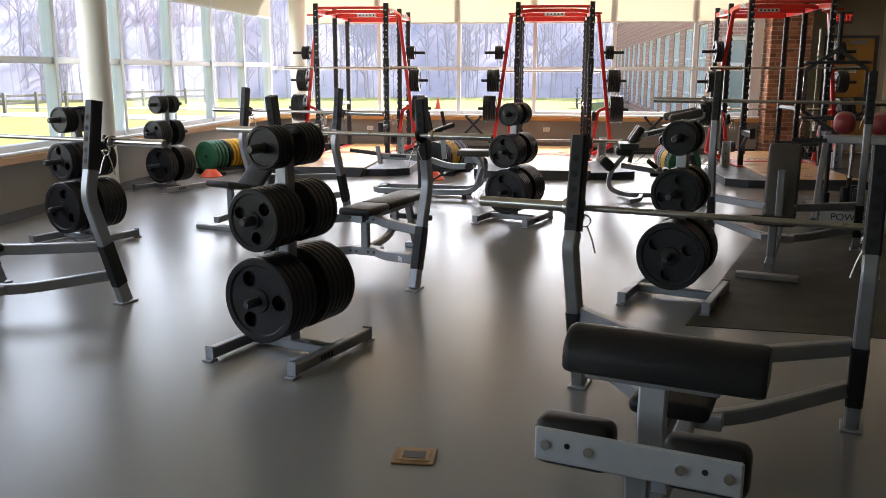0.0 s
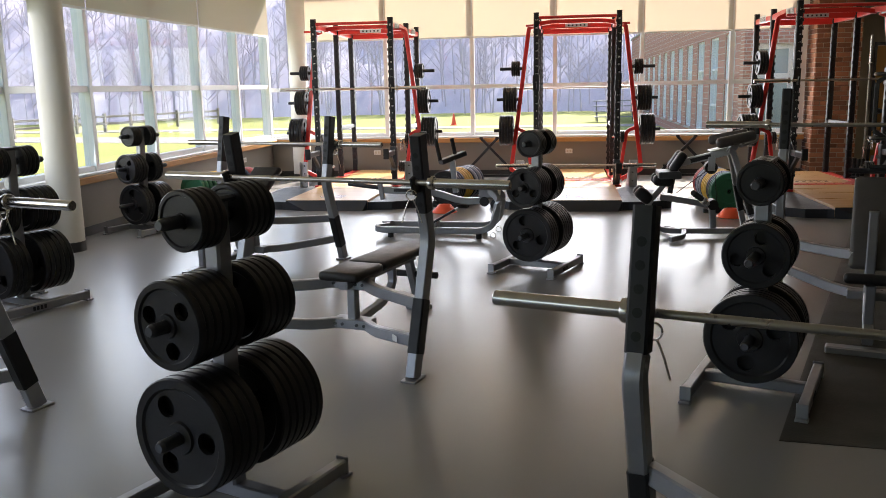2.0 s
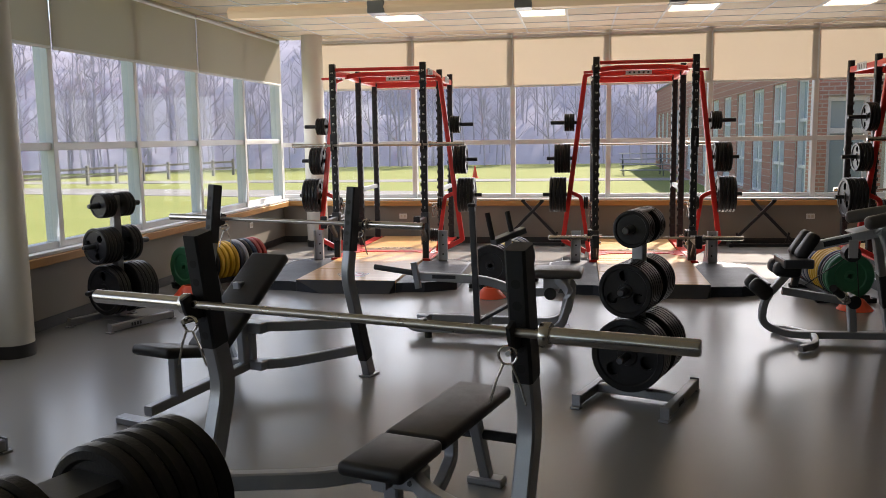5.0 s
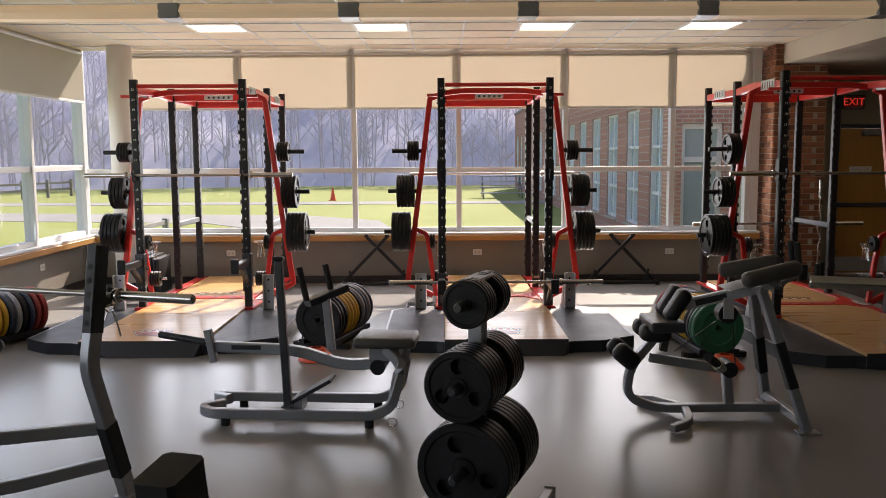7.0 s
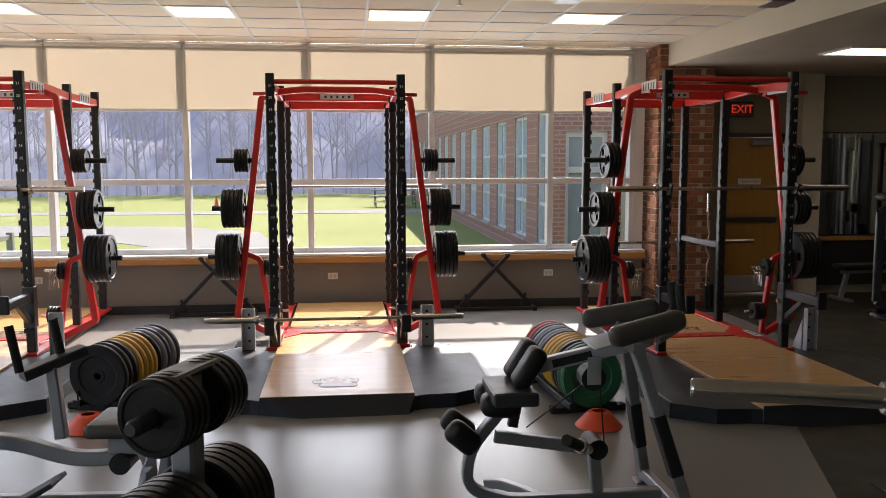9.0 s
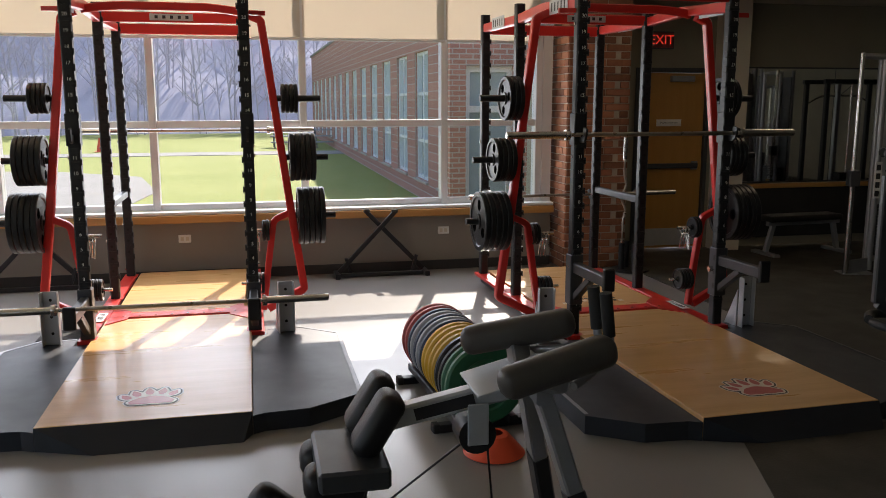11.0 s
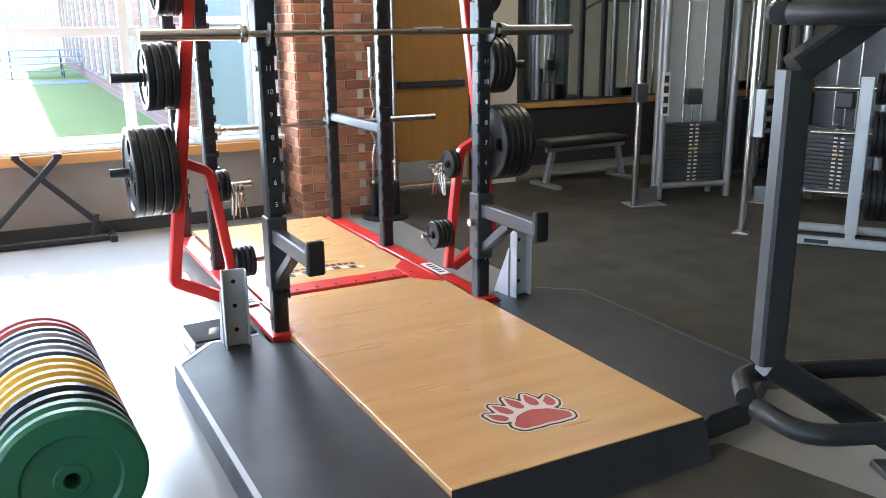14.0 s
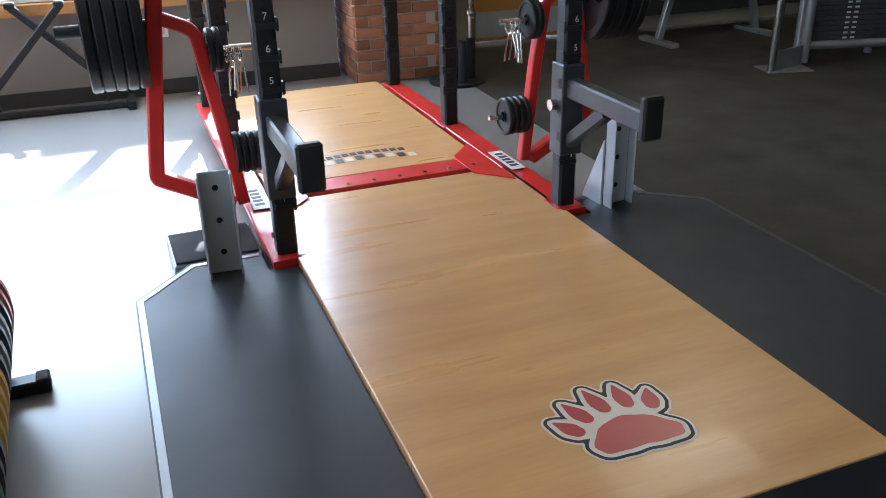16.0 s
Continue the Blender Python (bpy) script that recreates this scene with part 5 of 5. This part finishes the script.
def hex_bar(x, y, rz, dz):
    h = thing("trap_bar", pose(x, y, dz, 0, 0, rz), "dark grey hexagonal trap bar stood on its sleeve", "trap bar", "trap bars")
    z0, hw = 0.845, 0.31
    pts = [(0, 0, z0), (-hw, 0, z0 + 0.20), (-hw, 0, z0 + 0.66), (0, 0, z0 + 0.88), (hw, 0, z0 + 0.66), (hw, 0, z0 + 0.20), (0, 0, z0)]
    for a, b in zip(pts, pts[1:]):
        part("frame_tube", sweep(B(), [a, b], 0.042, 0.042, up=(0, 1, 0)), "black", h)
    part("sleeve", cyl(B(), (0, 0, 0.03), (0, 0, z0 - 0.02), 0.0255, seg=18), "black", h)
    part("sleeve_stop", cyl(B(), (0, 0, 0.60), (0, 0, 0.625), 0.040, seg=18), "black", h)
    part("joint_plate", box(B(), -0.09, -0.04, z0 - 0.02, 0.09, 0.04, z0 - 0.005, 0.003), "black", h)
    part("top_sleeve", cyl(B(), (0, 0, z0 + 0.88), (0, 0, z0 + 1.26), 0.0255, seg=18), "black", h)
    for s in (-1, 1):
        for zz in (z0 + 0.13, z0 + 0.74):
            hp = bend([(-hw - 0.02, s * 0.02, zz), (-hw + 0.01, s * 0.12, zz), (hw - 0.01, s * 0.12, zz), (hw + 0.02, s * 0.02, zz)], 0.05)
            part("handle", sweep(B(), hp, 0.017, seg=12), "black", h)


hex_bar(3.53, 10.72, -22, 0.02)
cb = thing("loading_pin", pose(3.79, 10.76, 0.022), "short chrome bar standing in a stand tube", "bar")
part("grip", cyl(B(), (0, 0, 0), (0, 0, 0.30), 0.026, seg=16), "foam", cb)
part("collar", cyl(B(), (0, 0, 0.30), (0, 0, 0.33), 0.036, seg=18), "chrome", cb)
part("shaft", cyl(B(), (0, 0, 0.33), (0, 0, 0.48), 0.018, seg=16), "chrome", cb)
part("sleeve", cyl(B(), (0, 0, 0.48), (0, 0, 0.70), 0.026, seg=18), "chrome", cb)

# ---- leg press frame with red rolls ----
t = thing("power_squat_machine", pose(3.45, 9.55, 0, 0, 0, -18), "silver lower body machine with red padded rolls", "gym machine")
for s in (-1, 1):
    part("base_rail", sweep(B(), [(s * 0.35, -0.6, 0.045), (s * 0.35, 0.8, 0.045)], 0.06, 0.08), "steel", t)
    part("side_strut", sweep(B(), bend([(s * 0.35, -0.5, 0.09), (s * 0.33, -0.1, 0.62), (s * 0.3, 0.05, 0.90)], 0.15), 0.06, 0.08, up=(0, 1, 0)), "steel", t)
    part("shoulder_roll", capsule((s * 0.16, -0.25, 1.0), (s * 0.16, 0.12, 1.02), 0.2, 0.2), "redvinyl", t)
    part("load_horn", cyl(B(), (s * 0.38, 0.05, 0.78), (s * 0.78, 0.05, 0.78), 0.024), "black", t)
    part("grip", cyl(B(), (s * 0.3, -0.22, 0.84), (s * 0.62, -0.22, 0.84), 0.02), "foam", t)
for y in (-0.55, 0.7):
    part("cross_rail", sweep(B(), [(-0.32, y, 0.045), (0.32, y, 0.045)], 0.06, 0.07), "steel", t)
part("name_board", box(B(), -0.30, -0.588, 0.09, 0.30, -0.575, 0.20, 0.004), "pale", t)
words("name", "POWER", 0.09, "ink", t, pose(-0.05, -0.59, 0.145, 90, 0, 0), 0.001)
part("top_bridge", box(B(), -0.34, -0.04, 0.80, 0.34, 0.10, 0.88, 0.01), "pale", t)


# ---- cable machines and far side ----
def cable_tower(x, y, rz, label, panel="pale", h=2.25, stackw=0.57):
    t = thing("cable_machine", pose(x, y, 0, 0, 0, rz), label, "cable machine", "cable machines")
    for sx in (-1, 1):
        part("frame_tube", sweep(B(), [(sx * 0.34, -0.1, 0.02), (sx * 0.34, -0.1, h)], 0.034, seg=14), "steel", t)
        part("rear_tube", sweep(B(), [(sx * 0.28, 0.12, 0.02), (sx * 0.28, 0.12, h)], 0.028, seg=14), "steel", t)
        part("guide_rod", cyl(B(), (sx * 0.09, 0.0, 0.15), (sx * 0.09, 0.0, h - 0.05), 0.010, seg=10), "chrome", t)
    part("base_tube", sweep(B(), [(-0.34, -0.1, 0.14), (0.34, -0.1, 0.14)], 0.03, seg=12), "steel", t)
    part("top_tube", sweep(B(), [(-0.34, -0.1, h - 0.03), (0.34, -0.1, h - 0.03)], 0.03, seg=12), "steel", t)
    part("rear_panel", box(B(), -0.30, 0.085, 0.10, 0.30, 0.10, h - 0.1, 0.004), panel, t)
    for k in range(15):
        part("weight", box(B(), -stackw / 2, -0.06, 0.16 + k * 0.036, stackw / 2, 0.06, 0.193 + k * 0.036, 0.003), "gun", t)
        part("weight_mark", box(B(), -0.045, -0.0615, 0.170 + k * 0.036, -0.012, -0.0605, 0.184 + k * 0.036), "white", t)
        part("weight_mark", box(B(), 0.012, -0.0615, 0.170 + k * 0.036, 0.045, -0.0605, 0.184 + k * 0.036), "white", t)
    part("pin", cyl(B(), (0, -0.06, 0.47), (0, -0.10, 0.47), 0.014, seg=12), "yellow", t)
    part("top_block", box(B(), -0.075, -0.05, 0.86, 0.075, 0.05, 1.0, 0.012), "gun", t)
    part("selector_rod", cyl(B(), (0, 0, 0.70), (0, 0, 0.86), 0.009, seg=10), "chrome", t)
    part("column_tube", cyl(B(), (-0.66, -0.28, 0.0), (-0.66, -0.28, h), 0.026, seg=16), "chrome", t)
    part("column_foot", box(B(), -0.70, -0.32, 0, -0.36, -0.1, 0.012, 0.003), "steel", t)
    part("gusset", prism(B(), [(-0.37, -0.12), (-0.62, -0.265), (-0.612, -0.28), (-0.37, -0.135)], 0.013, 0.15), "steel", t, "", 0)
    part("carriage", box(B(), -0.71, -0.33, 0.92, -0.60, -0.23, 1.08, 0.01), "gun", t)
    part("top_arm", sweep(B(), [(-0.66, -0.28, h - 0.03), (-0.34, -0.1, h - 0.03)], 0.03, seg=12), "steel", t)
    pk = part("placard", box(B(), -0.375, -0.142, 0.78, -0.305, -0.138, 1.16, 0.002), "white", t)
    for k in range(4):
        part("placard_mark", box(B(), -0.362, -0.1425, 0.80 + k * 0.09, -0.318, -0.1421, 0.86 + k * 0.09), "ink", pk)
    part("cable", cyl(B(), (-0.62, -0.27, 0.22), (-0.62, -0.27, 0.92), 0.004, seg=6), "black", t)
    return t


cable_tower(7.72, 15.90, -14, "grey steel cable machine with a black weight stack")
cable_tower(8.55, 14.95, -70, "dark grey steel cable machine with a black weight stack", "gun")
cable_tower(9.5, 14.3, -78, "dark grey steel cable machine beside the weight tree", "gun")
rk = thing("handle_rack", pose(7.12, 14.62, 0, 0, 0, -60), "chrome post with a black notched attachment rack", "attachment rack")
part("post", cyl(B(), (0, 0, 0), (0, 0, 2.3), 0.028, seg=16), "chrome", rk)
part("base", box(B(), -0.06, -0.06, 0, 0.06, 0.06, 0.015, 0.003), "steel", rk)
part("notch_plate", box(B(), 0.03, -0.03, 0.75, 0.10, 0.03, 1.10, 0.006), "pale", rk)
for k in range(4):
    part("hook", box(B(), 0.10, -0.025, 0.78 + k * 0.085, 0.16, 0.025, 0.82 + k * 0.085, 0.008), "black", rk)

# silver tree with plates on one side
m = pose(7.62, 14.05, 0, 0, 0, -142)
t = thing("weight_tree", m, "pale silver weight tree with plates on one side", "weight tree", "weight trees")
for s in (-1, 1):
    part("foot", sweep(B(), [(s * 0.22, -0.40, 0.04), (s * 0.22, 0.40, 0.04)], 0.06, 0.06), "pale", t)
    part("badge_bar", box(B(), s * 0.2505, -0.30, 0.025, s * 0.252, -0.14, 0.055), "ink", t)
part("cross_beam", sweep(B(), [(-0.19, 0, 0.04), (0.19, 0, 0.04)], 0.07, 0.05), "pale", t)
part("post", sweep(B(), [(0, 0, 0.066), (0, 0, 1.20)], 0.05, 0.09, up=(0, 1, 0)), "pale", t)
for z, k, n in ((0.36, 35, 6), (0.80, 25, 6), (1.12, 25, 6)):
    for s in (-1, 1):
        part("horn", cyl(B(), (0, s * 0.045, z), (0, s * 0.34, z), 0.022, seg=14), "chrome", t)
    stack(k if z < 1 else 10, n, m @ pose(0, 0, z), 0.06, 1, where="a silver weight tree")

t = thing("flat_bench", pose(7.35, 17.0, 0, 0, 0, 4), "dark flat bench along the padded wall", "weight bench")
part("pad", box(B(), -0.55, -0.14, 0.40, 0.45, 0.14, 0.47, 0.026, 3), "vinyl", t)
part("rail", sweep(B(), [(-0.5, 0, 0.37), (0.5, 0, 0.37)], 0.05, 0.05), "steel", t)
for x, e in ((-0.42, -0.5), (0.42, 0.5)):
    part("leg", sweep(B(), [(x, 0, 0.35), (e, 0, 0.04)], 0.06, 0.05, up=(0, 1, 0)), "steel", t)
    part("foot", box(B(), e - 0.04, -0.22, 0, e + 0.04, 0.22, 0.04, 0.006), "steel", t)


def multi_gym(x, y, rz):
    t = thing("multi_gym", pose(x, y, 0, 0, 0, rz), "dark multi station gym frame with chrome tubes", "gym machine", "multi station gyms")
    for i in range(4):
        for j in (-1, 1):
            part("frame_post", sweep(B(), [(-0.75 + i * 0.5, j * 0.22, 0), (-0.75 + i * 0.5, j * 0.22, 2.05)], 0.06, 0.06, up=(0, 1, 0)), "gun" if (i + j) % 2 else "steel", t)
        part("guide_rod", cyl(B(), (-0.60 + i * 0.4, 0, 0.1), (-0.60 + i * 0.4, 0, 2.0), 0.012, seg=8), "chrome", t)
    for z in (0.05, 2.03):
        for j in (-1, 1):
            part("cross_tube", sweep(B(), [(-0.8, j * 0.22, z), (0.8, j * 0.22, z)], 0.05, 0.06), "gun", t)
    part("stack_block", box(B(), -0.35, -0.08, 0.1, -0.05, 0.08, 0.8, 0.01), "black", t)
    part("stack_block", box(B(), 0.2, -0.08, 0.1, 0.5, 0.08, 0.7, 0.01), "black", t)
    part("seat", box(B(), -0.2, -0.75, 0.42, 0.2, -0.35, 0.5, 0.025, 3), "vinyl", t)
    part("seat_leg", box(B(), -0.04, -0.6, 0, 0.04, -0.5, 0.42, 0.006), "steel", t)
    part("pulldown_bar", sweep(B(), bend([(-0.5, -0.5, 1.75), (-0.3, -0.5, 1.85), (0.3, -0.5, 1.85), (0.5, -0.5, 1.75)], 0.1), 0.014, seg=8), "chrome", t)
    part("bar_strap", cyl(B(), (0, -0.5, 1.85), (0, -0.2, 2.03), 0.006, seg=6), "black", t)


multi_gym(9.3, 16.6, 0)
multi_gym(11.4, 16.5, 0)
multi_gym(10.6, 12.0, -80)
multi_gym(10.8, 8.5, -80)

# ---- outside ----
g = B()
box(g, -260, -160, -0.95, 260, 320, -0.75)
setting("ground", g, "lawn", "bright green lawn reaching to the woods", "lawn", 0)
setting("path", prism(B(), [(-13, 18.5), (-3.6, 18.5), (-2.4, 26), (-1.6, 33), (-2.6, 38), (-6, 41), (-30, 45), (-30, 41), (-9, 37), (-5.4, 33), (-6.2, 28)], -0.75, -0.735), "path", "pale gravel path curving across the lawn", "path", 0)
setting("path_far", prism(B(), [(-40, 49), (25, 49), (25, 51.5), (-40, 51.5)], -0.75, -0.73), "path", "pale far path beyond the lawn", "path", 0)
bld = thing("brick_building", Matrix.Identity(4), "long red brick building with tall white windows", "building")
BX, Y0B, NB, PITCH = 5.3, 22.0, 16, 2.9
bm = B()
for i in range(NB + 1):
    y = Y0B + i * PITCH
    box(bm, BX, y, -0.8, BX + 0.3, y + 1.2, 4.7)
for i in range(NB):
    y = Y0B + i * PITCH + 1.2
    box(bm, BX, y, -0.8, BX + 0.3, y + 1.7, -0.25)
    box(bm, BX, y, 3.0, BX + 0.3, y + 1.7, 4.7)
part("wall", bm, "brickwall", bld, "", 0)
part("roof", box(B(), BX - 0.05, Y0B - 0.3, 4.7, BX + 12, Y0B + NB * PITCH + 2, 4.85, 0.02), "path", bld)
part("rear_wall", box(B(), BX + 0.35, Y0B + NB * PITCH + 1.0, -0.8, BX + 11.6, Y0B + NB * PITCH + 1.3, 4.7), "brickwall_x", bld, "", 0)
for i in range(NB):
    y = Y0B + i * PITCH + 1.2
    w = part("window", box(B(), BX + 0.18, y, -0.25, BX + 0.2, y + 1.7, 3.0), "skytoned_glass", bld, "", 0)
    for yy in (0.0, 0.81, 1.62):
        part("frame_post", box(B(), BX + 0.06, y + yy, -0.25, BX + 0.178, y + yy + 0.08, 3.0), "alu", w, "", 0)
    for zz in (-0.25, 0.7, 1.9, 2.92):
        part("frame_rail", box(B(), BX + 0.08, y + 0.08, zz, BX + 0.176, y + 1.62, zz + 0.08), "alu", w, "", 0)
    part("sill", box(B(), BX - 0.06, y - 0.03, -0.31, BX + 0.05, y + 1.73, -0.255), "mortar", w, "", 0)
wing = thing("entrance_wing", Matrix.Identity(4), "brick entrance wing with a white glazed door", "building")
bm = B()
box(bm, 3.95, 20.8, -0.8, 4.2, 21.2, 3.5)
box(bm, 4.95, 20.8, -0.8, 7.5, 21.2, 3.5)
box(bm, 4.2, 20.8, 2.3, 4.95, 21.2, 3.5)
part("wall", bm, "brickwall_x", wing, "", 0)
part("roof", box(B(), 3.8, 20.6, 3.5, 7.5, 22.0, 3.7, 0.01), "path", wing)
dw = part("door", box(B(), 4.28, 20.95, -0.7, 4.87, 20.97, 2.2), "skytoned_glass", wing)
for a in ((4.2, -0.75, 4.28, 2.3), (4.87, -0.75, 4.95, 2.3), (4.28, 2.2, 4.87, 2.3), (4.28, 0.25, 4.87, 0.35), (4.28, 1.6, 4.87, 1.7)):
    part("frame", box(B(), a[0], 20.90, a[1], a[2], 20.985, a[3]), "alu", dw, "", 0)

# wooden fences
def fence(name, pts, posts, rails, h, material, label):
    t = thing(name, Matrix.Identity(4), label, "fence")
    a, b = Vector(pts[0]), Vector(pts[1])
    for i in range(posts):
        p = a.lerp(b, i / (posts - 1))
        part("post", box(B(), p.x - 0.08, p.y - 0.08, -0.75, p.x + 0.08, p.y + 0.08, -0.75 + h, 0.015), material, t)
    for z in rails:
        part("rail", sweep(B(), [(a.x, a.y, z), (b.x, b.y, z)], 0.07, 0.13), material, t)


fence("rail_fence", ((-40, 0), (-24, 60)), 30, (-0.25, 0.15), 1.1, "timber", "weathered split rail fence across the lawn")
fence("low_rail", ((-8.6, -6), (-8.2, 30)), 14, (-0.15,), 0.72, "path", "low pale timber guard rail by the lawn")
bl = thing("bleachers", pose(5.0, 54, -0.75), "small far metal bleachers on the lawn edge", "bleachers")
for k in range(4):
    part("bench_row", box(B(), -3.0, k * 0.6, 0.3 + k * 0.3, 1.8, k * 0.6 + 0.3, 0.36 + k * 0.3), "steel", bl)
for x in (-2.8, -0.6, 1.6):
    part("support", sweep(B(), [(x, 0, 0.0), (x, 0.1, 0.3), (x, 1.95, 1.2), (x, 2.0, 0.0)], 0.06, 0.06), "gun", bl)
tc = thing("traffic_cone", pose(-6.3, 53, -0.75), "orange traffic cone far out on the path", "cone")
part("body", cyl(B(), (0, 0, 0.03), (0, 0, 0.7), 0.16, 0.03, 16), "cone", tc)
part("base", box(B(), -0.22, -0.22, 0, 0.22, 0.22, 0.035, 0.01), "cone", tc)

# wooded hillside
bm = B()
N = 90
grid = []
for j in range(9):
    row = []
    for i in range(N):
        a = math.pi * (0.12 + 0.98 * i / (N - 1))
        r = 68 + j * 3.4
        h = -0.8 + (j / 8) ** 0.9 * 15 + (noise.noise((i * 0.35, j * 0.5, 3)) * 2.2 if j else 0)
        row.append(bm.verts.new((r * math.cos(a), 8 + r * math.sin(a), h)))
    grid.append(row)
for r, s in zip(grid, grid[1:]):
    for i in range(N - 1):
        bm.faces.new((r[i], r[i + 1], s[i + 1], s[i]))
setting("backdrop", bm, "hill", "leafless wooded hillside beyond the lawn, given a hazy glow", "hillside")


def bare_tree(bm, x, y, z, h, rng):
    top = Vector((x + rng.uniform(-0.6, 0.6), y, z + h))
    base = Vector((x, y, z - 0.3))
    sweep_taper(bm, base, top, 0.011 * h, 0.003 * h)
    for k in range(11):
        s = rng.uniform(0.28, 0.95)
        p = base.lerp(top, s)
        a = rng.uniform(0, 2 * math.pi)
        ln = h * 0.34 * (1.1 - s) + 0.6
        q = p + Vector((math.cos(a), math.sin(a), rng.uniform(0.7, 1.4))).normalized() * ln
        sweep_taper(bm, p, q, 0.006 * h * (1.1 - s) + 0.02, 0.01)
        for _ in range(3):
            w = p.lerp(q, rng.uniform(0.4, 1))
            v = w + Vector((rng.uniform(-1, 1), rng.uniform(-1, 1), rng.uniform(0.3, 1.2))).normalized() * ln * 0.45
            sweep_taper(bm, w, v, 0.02, 0.006)


def sweep_taper(bm, a, b, r0, r1):
    d = (b - a).normalized()
    s = d.orthogonal().normalized()
    u = d.cross(s)
    lo = [bm.verts.new(a + (s * math.cos(k) + u * math.sin(k)) * r0) for k in (0, 2.1, 4.2)]
    hi = [bm.verts.new(b + (s * math.cos(k) + u * math.sin(k)) * r1) for k in (0, 2.1, 4.2)]
    for i in range(3):
        bm.faces.new((lo[i], lo[(i + 1) % 3], hi[(i + 1) % 3], hi[i]))


rng = random.Random(7)
bm = B()
for i in range(1000):
    a = math.pi * rng.uniform(0.22, 1.06)
    j = rng.random() ** 1.6
    r = 66.5 + j * 26
    bare_tree(bm, r * math.cos(a), 8 + r * math.sin(a), -0.9 + (max(0, r - 68) / 27.2) ** 0.9 * 15, rng.uniform(4.5, 9.5), rng)
me = bpy.data.meshes.new("bare_woods")
bm.to_mesh(me)
bm.free()
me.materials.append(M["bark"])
tagged(new("bare_woods", me), "leafless trees on the hillside with haze in their colour", "trees", "", "stuff")
